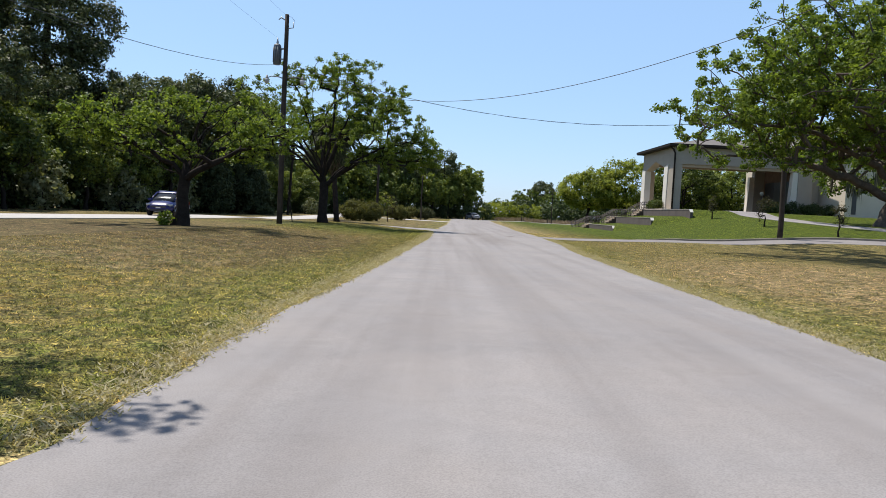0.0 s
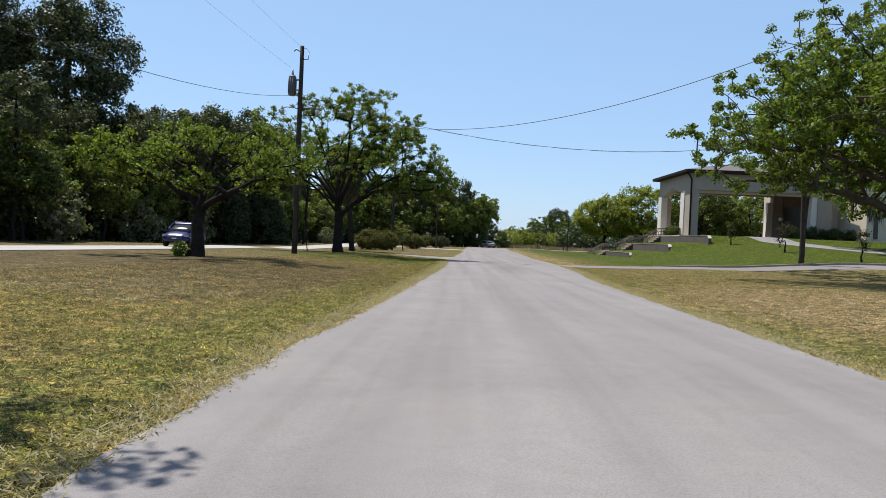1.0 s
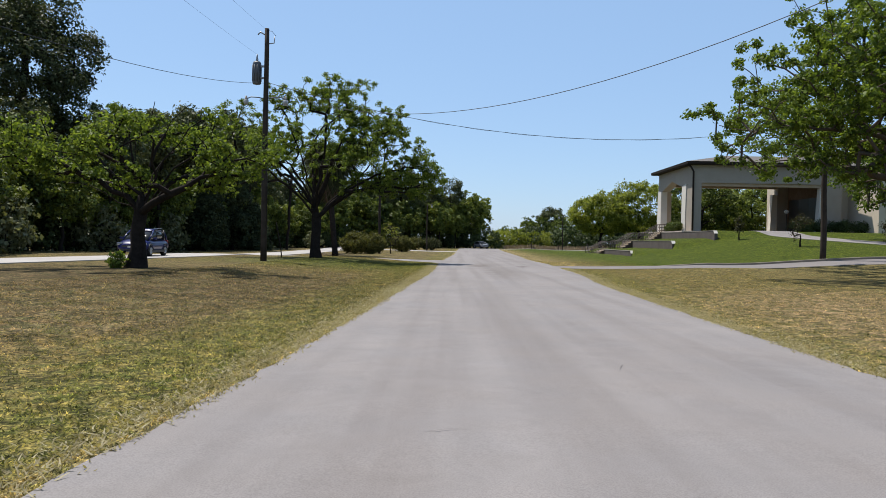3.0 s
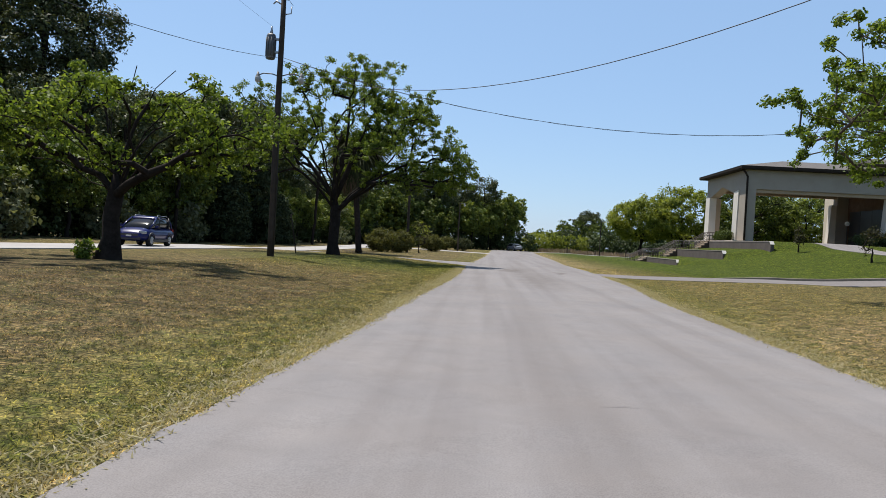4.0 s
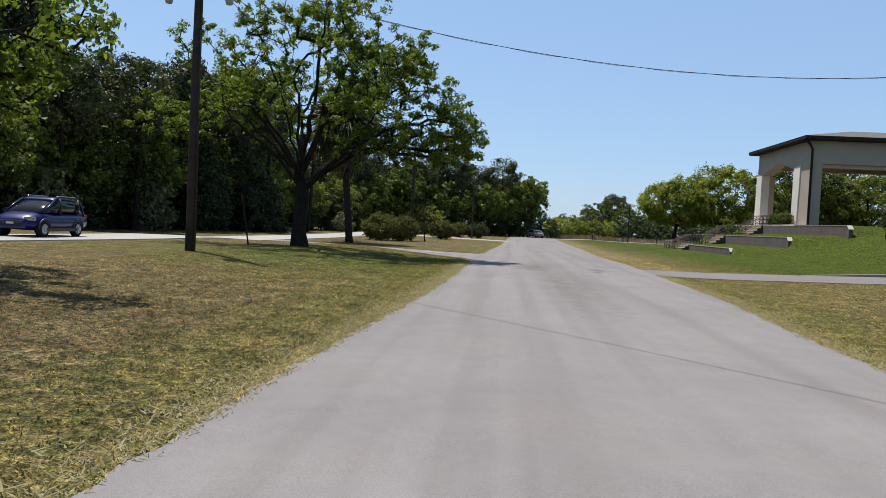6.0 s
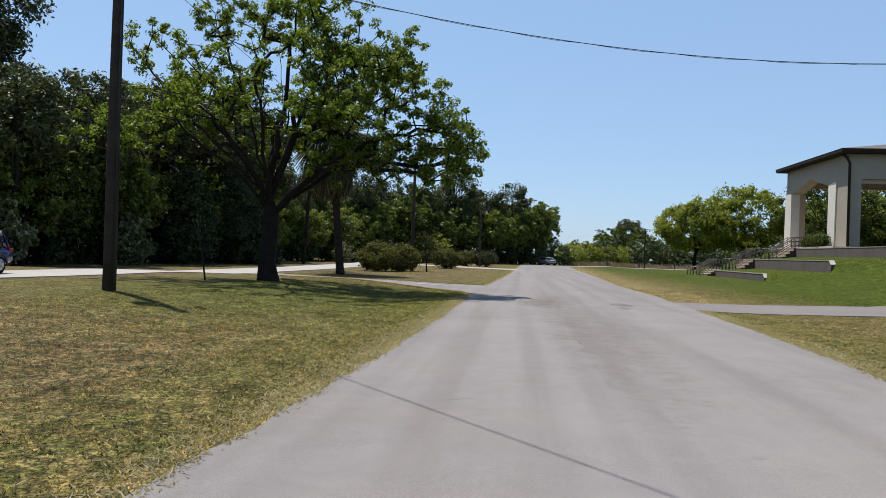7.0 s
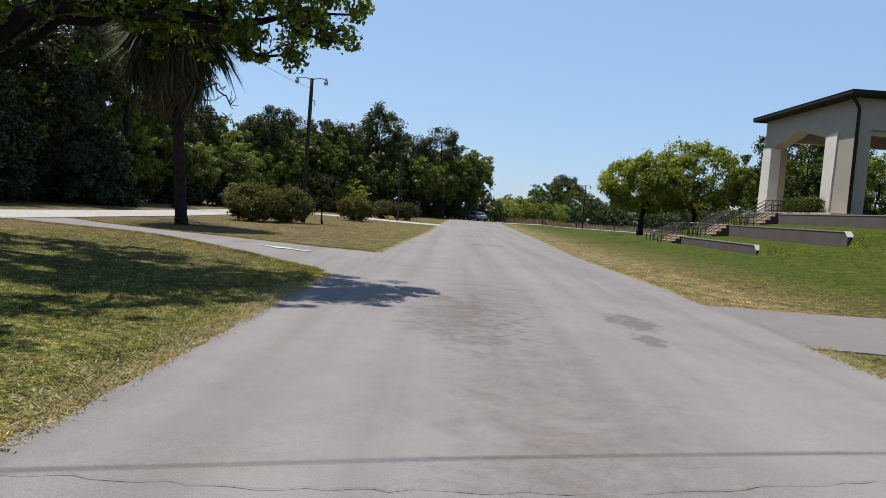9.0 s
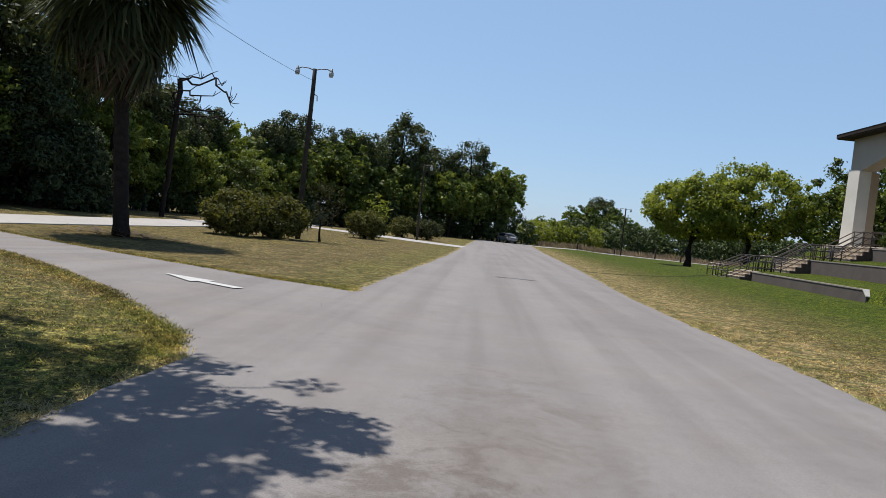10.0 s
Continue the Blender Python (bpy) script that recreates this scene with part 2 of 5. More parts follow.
    clump = ramp(nt, noise_node(nt, 7.5, 4, 0.8), [(0.4, (0.34, 0.36, 0.34)), (0.5, (0.9, 0.9, 0.9)), (0.6, (1.55, 1.47, 1.36))])
    lawn = mix(nt, 0.9, lawn, clump, "MULTIPLY")
    speck = ramp(nt, fine, [(0.36, (0.25, 0.25, 0.22)), (0.5, (0.82, 0.82, 0.82)), (0.64, (1.8, 1.72, 1.5))])
    return mix(nt, 1.0, lawn, speck, "MULTIPLY"), fine


def grass_material():
    m, nt, b = nodes_of("lawn")
    col, fine = grass_colour(nt)
    col = mix(nt, 1.0, col, (0.86, 0.85, 0.84), "MULTIPLY")
    nt.links.new(col, b.inputs["Base Color"])
    b.inputs["Roughness"].default_value = 0.95
    b.inputs["Specular IOR Level"].default_value = 0.1
    bump(nt, b, fine, 0.8, 0.05)
    return m


def blade_material():
    m, nt, b = nodes_of("grass_blades")
    col, _ = grass_colour(nt)
    geo = nt.nodes.new("ShaderNodeNewGeometry")
    v = ramp(nt, geo.outputs["Random Per Island"], [(0.0, (1.15, 1.2, 1.0)), (0.5, (1.85, 1.85, 1.55)), (1.0, (2.8, 2.7, 2.2))])
    col = mix(nt, 1.0, col, v, "MULTIPLY")
    nt.links.new(col, b.inputs["Base Color"])
    b.inputs["Roughness"].default_value = 0.8
    b.inputs["Specular IOR Level"].default_value = 0.15
    tr = nt.nodes.new("ShaderNodeBsdfTranslucent")
    nt.links.new(col, tr.inputs["Color"])
    mx = nt.nodes.new("ShaderNodeMixShader")
    mx.inputs[0].default_value = 0.5
    nt.links.new(b.outputs[0], mx.inputs[1])
    nt.links.new(tr.outputs[0], mx.inputs[2])
    nt.links.new(mx.outputs[0], nt.nodes["Material Output"].inputs["Surface"])
    return m


def road_material(name, c1, c2, c3, stains=()):
    """Worn pavement; stains: soft dark blots (x, y, half length across, along, depth)."""
    m, nt, b = nodes_of(name)
    big, mid_, fine = noise_node(nt, 0.22, 5, 0.65), noise_node(nt, 1.6, 6, 0.72, distortion=1.2), noise_node(nt, 90.0, 2, 0.6)
    f = maths(nt, "ADD", maths(nt, "MULTIPLY", big, 0.55), maths(nt, "MULTIPLY", mid_, 0.45))
    col = ramp(nt, f, [(0.25, c1), (0.5, c2), (0.75, c3)])
    if stains:
        mp = nt.nodes.new("ShaderNodeMapping")
        mp.inputs["Scale"].default_value = (1.1, 0.03, 1)
        t2 = nt.nodes.new("ShaderNodeTexCoord")
        st = nt.nodes.new("ShaderNodeTexNoise")
        st.inputs["Scale"].default_value, st.inputs["Detail"].default_value = 1.5, 4
        nt.links.new(t2.outputs["Object"], mp.inputs[0])
        nt.links.new(mp.outputs[0], st.inputs["Vector"])
        pink = ramp(nt, noise_node(nt, 0.6, 4, 0.6), [(0.35, (0.97, 0.975, 0.985)), (0.65, (1.03, 1.012, 0.995))])
        col = mix(nt, 1.0, col, pink, "MULTIPLY")
        col = mix(nt, 0.5, col, ramp(nt, st.outputs["Fac"], [(0.38, (0.82, 0.8, 0.79)), (0.5, (1, 1, 1)), (0.62, (1.1, 1.1, 1.1))]), "MULTIPLY")
        tc = nt.nodes.new("ShaderNodeTexCoord")
        sep = nt.nodes.new("ShaderNodeSeparateXYZ")
        nt.links.new(tc.outputs["Object"], sep.inputs[0])
        grit = noise_node(nt, 7.0, 5, 0.7)
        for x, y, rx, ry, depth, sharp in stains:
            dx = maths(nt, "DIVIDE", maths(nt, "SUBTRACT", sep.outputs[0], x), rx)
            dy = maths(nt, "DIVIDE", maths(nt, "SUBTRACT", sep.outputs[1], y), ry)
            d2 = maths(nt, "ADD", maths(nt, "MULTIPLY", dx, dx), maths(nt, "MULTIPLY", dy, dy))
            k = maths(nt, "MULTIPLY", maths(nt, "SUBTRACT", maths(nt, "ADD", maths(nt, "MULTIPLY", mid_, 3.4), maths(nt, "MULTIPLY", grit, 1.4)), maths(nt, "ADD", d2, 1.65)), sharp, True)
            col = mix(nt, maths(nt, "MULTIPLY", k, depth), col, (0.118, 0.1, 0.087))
    speck = ramp(nt, fine, [(0.3, (0.8, 0.8, 0.8)), (0.6, (1.05, 1.05, 1.05))])
    col = mix(nt, 1.0, col, speck, "MULTIPLY")
    nt.links.new(col, b.inputs["Base Color"])
    b.inputs["Roughness"].default_value = 0.92
    b.inputs["Specular IOR Level"].default_value = 0.18
    bump(nt, b, fine, 0.35, 0.006)
    return m


M_LAWN = grass_material()
M_BLADE = blade_material()
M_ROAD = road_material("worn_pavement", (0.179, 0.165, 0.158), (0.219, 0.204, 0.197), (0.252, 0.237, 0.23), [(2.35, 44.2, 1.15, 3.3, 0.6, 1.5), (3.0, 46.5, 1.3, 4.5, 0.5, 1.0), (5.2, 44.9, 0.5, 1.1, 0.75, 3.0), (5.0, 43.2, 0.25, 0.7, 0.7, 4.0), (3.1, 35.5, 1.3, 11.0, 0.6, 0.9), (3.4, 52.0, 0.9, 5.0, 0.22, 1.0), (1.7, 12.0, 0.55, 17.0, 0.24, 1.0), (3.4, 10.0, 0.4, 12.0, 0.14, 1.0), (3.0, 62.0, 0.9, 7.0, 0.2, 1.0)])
M_STREET = road_material("pale_pavement", (0.31, 0.29, 0.27), (0.385, 0.365, 0.343), (0.45, 0.43, 0.405))
M_DRIVE = road_material("grey_pavement", (0.152, 0.136, 0.13), (0.192, 0.174, 0.166), (0.226, 0.206, 0.197))
M_STAIN = road_material("oily_stain", (0.15, 0.13, 0.12), (0.22, 0.195, 0.18), (0.29, 0.26, 0.24))
M_CRACK = plain("crack", (0.095, 0.083, 0.075), (0.155, 0.137, 0.126), 5)
M_PAINT = plain("road_paint", (0.36, 0.35, 0.34), (0.55, 0.55, 0.53), 6, 0.6)
M_KERB = plain("kerb_concrete", (0.21, 0.18, 0.145), (0.31, 0.27, 0.22), 2.5, 0.85)
M_STUCCO = plain("beige_stucco", (0.31, 0.268, 0.222), (0.375, 0.328, 0.274), 0.6, 0.9, fine=60)
M_WHITE = plain("white_stucco", (0.6, 0.555, 0.485), (0.7, 0.655, 0.58), 0.8, 0.85, fine=60)
M_CREAM = plain("cream_stucco", (0.55, 0.47, 0.36), (0.64, 0.56, 0.45), 0.5, 0.9, fine=50)
M_WALL = plain("block_wall", (0.098, 0.082, 0.074), (0.142, 0.121, 0.11), 1.2, 0.9, fine=35)
M_CAP = plain("pale_coping", (0.42, 0.4, 0.37), (0.55, 0.53, 0.49), 2, 0.8)
M_COPING = plain("weathered_coping", (0.24, 0.21, 0.185), (0.34, 0.3, 0.265), 2, 0.85)
M_FASCIA = plain("brown_fascia", (0.024, 0.018, 0.015), (0.042, 0.033, 0.027), 2, 0.85)
M_ROOF = plain("grey_shingles", (0.115, 0.105, 0.097), (0.175, 0.16, 0.148), 3, 0.9, fine=12)
M_SOFFIT = plain("tan_soffit", (0.36, 0.27, 0.18), (0.44, 0.34, 0.24), 1, 0.85)
M_STEP = plain("tread_concrete", (0.40, 0.34, 0.27), (0.52, 0.45, 0.37), 3, 0.85)
M_RISER = plain("tan_riser", (0.34, 0.27, 0.19), (0.45, 0.36, 0.27), 6, 0.9)
M_RAIL = plain("bronze_rail", (0.05, 0.04, 0.035), (0.09, 0.075, 0.065), 8, 0.4, 0.6)
M_RAILTOP = plain("worn_rail", (0.10, 0.08, 0.068), (0.17, 0.14, 0.12), 8, 0.35, 0.5)
M_BRICK = plain("brown_brick", (0.10, 0.068, 0.05), (0.16, 0.115, 0.085), 2, 0.9, fine=30)
# dark tone stands in for the shadow on the step sides
M_STRINGER = plain("shaded_step_side", (0.07, 0.05, 0.04), (0.11, 0.08, 0.065), 6, 0.9)
M_STRAW = leafy("straw_fringe", (0.2, 0.17, 0.09), (0.32, 0.275, 0.16), (0.46, 0.41, 0.26), 0.35)
M_DARKDOOR = plain("dark_doors", (0.012, 0.011, 0.012), (0.03, 0.026, 0.025), 2, 0.3)
M_BARK = plain("grey_bark", (0.055, 0.044, 0.036), (0.13, 0.108, 0.09), 3.5, 0.95, bumpy=0.8, fine=16)
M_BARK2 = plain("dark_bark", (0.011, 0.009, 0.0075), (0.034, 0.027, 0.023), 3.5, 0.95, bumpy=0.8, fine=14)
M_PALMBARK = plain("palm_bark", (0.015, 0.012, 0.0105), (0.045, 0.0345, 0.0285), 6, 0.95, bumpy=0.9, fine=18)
M_POLE = plain("creosoted_wood", (0.03, 0.024, 0.02), (0.072, 0.057, 0.046), 2.0, 0.9, bumpy=0.4, fine=25)
M_METAL = plain("grey_metal", (0.22, 0.23, 0.24), (0.34, 0.35, 0.36), 4, 0.45, 0.6)
M_ARM = plain("dark_grey_metal", (0.07, 0.072, 0.075), (0.12, 0.122, 0.125), 4, 0.5, 0.2)
M_CAN = plain("dull_grey_metal", (0.07, 0.073, 0.077), (0.125, 0.13, 0.135), 4, 0.55, 0.3)
M_CABLE = plain("black_cable", (0.015, 0.015, 0.016), (0.03, 0.03, 0.03), 4, 0.6)
M_LENS = plain("lamp_lens", (0.3, 0.31, 0.31), (0.42, 0.43, 0.42), 3, 0.3)
M_GLOBE = plain("opal_glass", (0.75, 0.74, 0.7), (0.85, 0.84, 0.8), 3, 0.3)
M_LEAF = leafy("spring_leaves", (0.043, 0.067, 0.013), (0.11, 0.162, 0.027), (0.225, 0.29, 0.062), 0.5)
M_OAK = leafy("oak_leaves", (0.042, 0.067, 0.013), (0.098, 0.148, 0.026), (0.195, 0.255, 0.054), 0.52)
M_WOOD = leafy("woodland_leaves", (0.04124, 0.05868, 0.01586), (0.1015, 0.1354, 0.03013), (0.2184, 0.2574, 0.0571), 0.32, vary=0.55)
M_UNDER = leafy("understorey_leaves", (0.033, 0.047, 0.019), (0.06, 0.085, 0.03), (0.108, 0.137, 0.049), 0.15, vary=0.4)
M_PINE = leafy("pine_needles", (0.03, 0.042, 0.019), (0.062, 0.078, 0.033), (0.13, 0.148, 0.062), 0.18, vary=0.3)
M_YEL = leafy("yellow_green_leaves", (0.085, 0.112, 0.02), (0.18, 0.215, 0.04), (0.31, 0.335, 0.08), 0.5, vary=0.25)
M_TWIG = leafy("bronze_leaves", (0.026, 0.026, 0.013), (0.05, 0.048, 0.022), (0.09, 0.085, 0.04), 0.3)
M_CEDAR = leafy("cedar_sprays", (0.023, 0.034, 0.019), (0.046, 0.063, 0.03), (0.082, 0.104, 0.046), 0.05, rough=0.8)
M_HEDGE = leafy("hedge_leaves", (0.048, 0.046, 0.015), (0.09, 0.096, 0.028), (0.17, 0.165, 0.055), 0.35, rough=0.7)
M_PALM = leafy("palm_fronds", (0.024, 0.029, 0.013), (0.049, 0.057, 0.024), (0.098, 0.106, 0.046), 0.25, rough=0.7)
M_DEAD = leafy("dead_fronds", (0.06, 0.038, 0.026), (0.115, 0.076, 0.053), (0.19, 0.133, 0.095), 0.2)
M_REED = leafy("dry_reeds", (0.12, 0.085, 0.07), (0.22, 0.165, 0.14), (0.36, 0.29, 0.25), 0.3)
M_SILVER_LEAF = leafy("pale_leaves", (0.08, 0.09, 0.045), (0.15, 0.165, 0.09), (0.24, 0.26, 0.16), 0.3)
M_MOSS = leafy("grey_moss", (0.06, 0.064, 0.05), (0.1, 0.104, 0.084), (0.15, 0.155, 0.13), 0.3)


# ---------------------------------------------------------------- lie of the land
def road_z(y):
    return lerp_table([(-40, 0.06), (2, 0.05), (22, -0.09), (45, -0.21), (80, -0.24), (150, -0.2)], y)


LEFT = [(-45, -2.4), (2.3, -1.66), (5.4, -1.45), (14.4, -1.08), (22, -0.88), (30, -0.55), (38, -0.42), (47.6, -0.44), (58, -0.1), (84, 0.9), (131, 1.8), (160, 2.5)]
RIGHT = [(-45, 4.5), (1, 5.0), (6, 5.18), (12, 5.42), (17, 5.7), (20, 5.82), (25, 6.12), (32, 6.85), (36, 7.1), (44, 7.5), (52, 7.8), (60, 7.6), (66, 7.65), (80, 8.3), (114, 9.1), (160, 10.8)]


def left_edge(y):
    return lerp_table(LEFT, y)


def right_edge(y):
    return lerp_table(RIGHT, y)


BANK = [(14.5, 0.0), (16.5, 0.1), (19.2, 0.5), (22.5, 1.35), (26, 2.3), (28, 2.75), (30, 3.0), (33, 3.1), (400, 3.4)]
TERRACE = [(14.5, 0.0), (17, 0.25), (19.3, 0.30), (19.55, 0.9), (22.7, 1.25), (22.95, 1.97), (26.2, 2.4), (26.45, 3.08), (27.3, 3.22), (400, 3.5)]


def land(x, y):
    z = road_z(y)
    up = 0.28 * sstep(2.0, 9.0, left_edge(y) - x) * (1 - sstep(52, 62, y))
    side = 0.2 * sstep(1.0, 9.0, x - right_edge(y))
    k = lerp_table([(30, 0.06), (40, 0.2), (46, 0.36), (55, 0.6), (66, 0.85), (72, 1.0), (94, 1.0), (101, 0.6), (116, 0.0)], y)
    bank = lerp_table(BANK, x) * k
    if x > 14.4 and y > 66:
        f = sstep(67.5, 71.5, y) * (1 - sstep(92.5, 98, y))
        bank = bank * (1 - f) + (lerp_table(TERRACE, x) - 0.0) * f
    fall = -0.3 * sstep(150, 400, y)
    swell = 0.12 * sstep(11.5, 16, x) * sstep(33, 38.5, y) * (1 - sstep(40, 42.4, y))      # low swell before the cross drive
    return z + up + side * (1 - sstep(17, 22, x)) + bank + fall + swell


def spaced(stops):
    """Grid lines: (from, to, step) runs."""
    v = []
    for a, b, s in stops:
        n = max(1, round((b - a) / s))
        v += [a + (b - a) * i / n for i in range(n)]
    return v


xs = spaced([(-1500, -300, 300), (-300, -60, 40), (-60, -24, 3), (-24, 14, 1.0), (14, 19.3, 0.85)]) + [19.3, 19.55, 20.3, 21.1, 21.9, 22.7, 22.95, 23.8, 24.6, 25.4, 26.2, 26.45] + spaced([(27.3, 42, 1), (42, 70, 4), (70, 300, 40), (300, 1501, 300)]) + [1500]
ys = spaced([(-1500, -300, 300), (-300, -60, 40), (-60, -12, 4), (-12, 66, 1.0), (66, 74, 0.5), (74, 110, 1.5), (110, 180, 4), (180, 300, 30), (300, 1501, 300)]) + [1500]
nrng = random.Random(4)
gv, gf = [], []
for j, y in enumerate(ys):
    for i, x in enumerate(xs):
        rough = 0.012 * (noise.noise(Vector((x * 0.6, y * 0.6, 0))) + noise.noise(Vector((x * 0.13, y * 0.13, 3))))
        gv.append((x, y, land(x, y) + rough))
w = len(xs)
for j in range(len(ys) - 1):
    for i in range(w - 1):
        gf.append((j * w + i, j * w + i + 1, (j + 1) * w + i + 1, (j + 1) * w + i))
def verge_of(me, xy):
    """Stores how far each point lies outside the left and the right pavement edge."""
    at_ = me.attributes.new("verge", "FLOAT_VECTOR", "POINT")
    at_.data.foreach_set("vector", np.array([(left_edge(q[1]) - q[0], q[0] - right_edge(q[1]), 0.0) for q in xy], dtype=np.float32).ravel())
    return me


ground = solo("ground", verge_of(mesh_of("ground", gv, gf, True), gv), M_LAWN, Matrix(), "dry mown lawn with straw-brown and green patches", "ground", kind="structure")


def ribbon(name, rows, material, lift, label, category="road", wobble=0.0, cross=6, seed=1, camber=0.02):
    """A paved strip: rows of (x0, y0, x1, y1) from edge to edge, laid on the land."""
    r = random.Random(seed)
    v, f = [], []
    for n, (x0, y0, x1, y1) in enumerate(rows):
        a = wobble * (noise.noise(Vector((n * 0.9, seed, 0))) + 0.6 * r.uniform(-1, 1))
        b = wobble * (noise.noise(Vector((n * 0.9, seed, 9))) + 0.6 * r.uniform(-1, 1))
        L = math.hypot(x1 - x0, y1 - y0)
        for k in range(cross + 1):
            t = k / cross
            t = -a / L + t * (1 + (a + b) / L)
            x, y = x0 + (x1 - x0) * t, y0 + (y1 - y0) * t
            crown = camber * math.sin(math.pi * k / cross)
            v.append((x, y, land(x, y) + lift + crown))
        v.append((v[-1][0], v[-1][1], v[-1][2] - 0.1))
        v.append((v[-cross - 2][0], v[-cross - 2][1], v[-cross - 2][2] - 0.1))
    w = cross + 3
    for n in range(len(rows) - 1):
        for k in range(cross):
            f.append((n * w + k, n * w + k + 1, (n + 1) * w + k + 1, (n + 1) * w + k))
        f.append((n * w + cross, n * w + cross + 1, (n + 1) * w + cross + 1, (n + 1) * w + cross))
        f.append((n * w, (n + 1) * w, (n + 1) * w + cross + 2, n * w + cross + 2))
    return solo(name, mesh_of(name, v, f), material, Matrix(), label, category, kind="structure")


rows = []
y = -45.0
while y < 158:
    rows.append((left_edge(y), y, right_edge(y), y))
    y += 0.35 if -8 < y < 62 else 1.5
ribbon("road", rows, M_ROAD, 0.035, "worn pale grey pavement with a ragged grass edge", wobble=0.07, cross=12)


def along(pts, width, step=0.8):
    """Edge rows of a strip of that width along a smooth line through pts."""
    P = [Vector(p) for p in pts]
    line = []
    for i in range(len(P) - 1):
        p0, p1, p2, p3 = P[max(i - 1, 0)], P[i], P[i + 1], P[min(i + 2, len(P) - 1)]
        n = max(2, int((p2 - p1).length / step))
        for k in range(n):
            t = k / n
            line.append(0.5 * ((2 * p1) + (p2 - p0) * t + (2 * p0 - 5 * p1 + 4 * p2 - p3) * t * t + (3 * p1 - p0 - 3 * p2 + p3) * t ** 3))
    line.append(P[-1])
    out_ = []
    for i, p in enumerate(line):
        d = (line[min(i + 1, len(line) - 1)] - line[max(i - 1, 0)]).normalized()
        nrm = Vector((-d.y, d.x))
        a, b = p + nrm * width / 2, p - nrm * width / 2
        out_.append((a.x, a.y, b.x, b.y))
    return out_


street_rows = []
for y in np.arange(-60, 150, 1.0):
    e = lerp_table([(-60, -23.0), (20, -18.3), (31, -17.1), (48, -15.7), (62, -15.2), (80, -14.4), (110, -15.0), (150, -19)], y)
    street_rows.append((e - 4.6, y, e, y))
ribbon("side_street", street_rows, M_STREET, 0.04, "pale sunlit side street behind the lawn", wobble=0.05)

# the branch from the road to the side street: two curved edges
near = [(-0.7, 44.0), (-0.42, 47.5), (-0.4, 48.9), (-1.1, 50.5), (-3.4, 53.2), (-5.3, 54.7), (-7.4, 56.2), (-11.2, 58.9), (-15.6, 61.5)]
far = [(0.4, 57.0), (0.1, 57.6), (-0.5, 57.9), (-2.0, 58.3), (-3.5, 58.9), (-5.3, 59.6), (-7.2, 60.5), (-12.0, 63.1), (-15.4, 65.6)]
rows = []
for (a, b), (c, d) in zip(list(zip(near, near[1:])), list(zip(far, far[1:]))):
    for k in range(5):
        t = k / 5
        rows.append((c[0] + (d[0] - c[0]) * t, c[1] + (d[1] - c[1]) * t, a[0] + (b[0] - a[0]) * t, a[1] + (b[1] - a[1]) * t))
rows.append((*far[-1], *near[-1]))
ribbon("branch_drive", rows, M_ROAD, 0.016, "pale grey drive branching off to the side street", wobble=0.04, cross=8, camber=0.0)
CROSS = [(4, 46.0), (8, 46.2), (12, 45.6), (15, 45.0), (18, 44.7), (21.5, 44.3), (24.6, 43.6), (28, 43.0), (34, 42.4), (60, 41.5)]
rows = []
for x0, y0, x1, y1 in along(CROSS, 4.9):
    k = 0.38 * sstep(15, 25, x0)      # narrower towards the bank
    rows.append((x0, y0, x1 + (x0 - x1) * k, y1 + (y0 - y1) * k))
ribbon("cross_drive", rows, M_DRIVE, 0.018, "grey drive crossing the lawn to the bank", wobble=0.04, camber=0.0)
ribbon("far_drive", along([(3, 103.5), (-2, 106.0), (-8, 111), (-16, 116)], 5.0), M_STREET, 0.018, "pale drive between road and side street")
ribbon("end_road", along([(4, 153), (12, 152), (25, 155), (60, 162)], 5.0), M_STREET, 0.018, "pale road leading off at the end")
ribbon("portico_drive", along([(64, 48), (50, 49.5), (42, 52.5), (37.5, 57), (34.2, 63), (33, 70), (33.2, 80), (33.5, 96)], 3.8), M_ROAD, 0.03, "pale concrete drive climbing to the portico")


# ---------------------------------------------------------------- kerb, terraces, stairs
def kerb_run(pts, name, label):
    bm = bmesh.new()
    rows_ = along(pts, 0.2, 0.6)
    prev = None
    for x0, y0, x1, y1 in rows_:
        z0, z1 = land(x0, y0), land(x1, y1)
        z = max(z0, z1) + 0.01 + 0.14 * min(1.0, len(bm.verts) / 30)
        ring = [bm.verts.new(p) for p in ((x0, y0, z0 - 0.2), (x0, y0, z - 0.02), (x0 * 0.9 + x1 * 0.1, y0 * 0.9 + y1 * 0.1, z), (x0 * 0.1 + x1 * 0.9, y0 * 0.1 + y1 * 0.9, z), (x1, y1, z - 0.02), (x1, y1, z1 - 0.2))]
        if prev:
            for k in range(5):
                bm.faces.new((prev[k], prev[k + 1], ring[k + 1], ring[k]))
        else:
            bm.faces.new(ring)
        prev = ring
    bm.faces.new(prev)
    return solo(name, bm, M_KERB, Matrix(), label, "kerb", kind="structure")


kerb_run([(14.7, 47.6), (18.0, 47.3), (21.8, 46.85), (25.2, 46.05), (28.4, 45.5), (34, 44.95), (60, 44.05)], "kerb", "pale concrete kerb along the drive")

WALLS = [(19.28, 73.1, 0.97), (22.68, 70.3, 2.07), (26.18, 68.4, 3.14)]      # x of the face, near end, top
BASE = -0.22                                                              # level of the land at the foot of the bank


def retaining_wall(x, y0, top, y1, label):
    th = empty("retaining_wall", pose(x, y0, top + BASE), label, "retaining wall", "terrace walls")
    L = y1 - y0
    bm = bmesh.new()
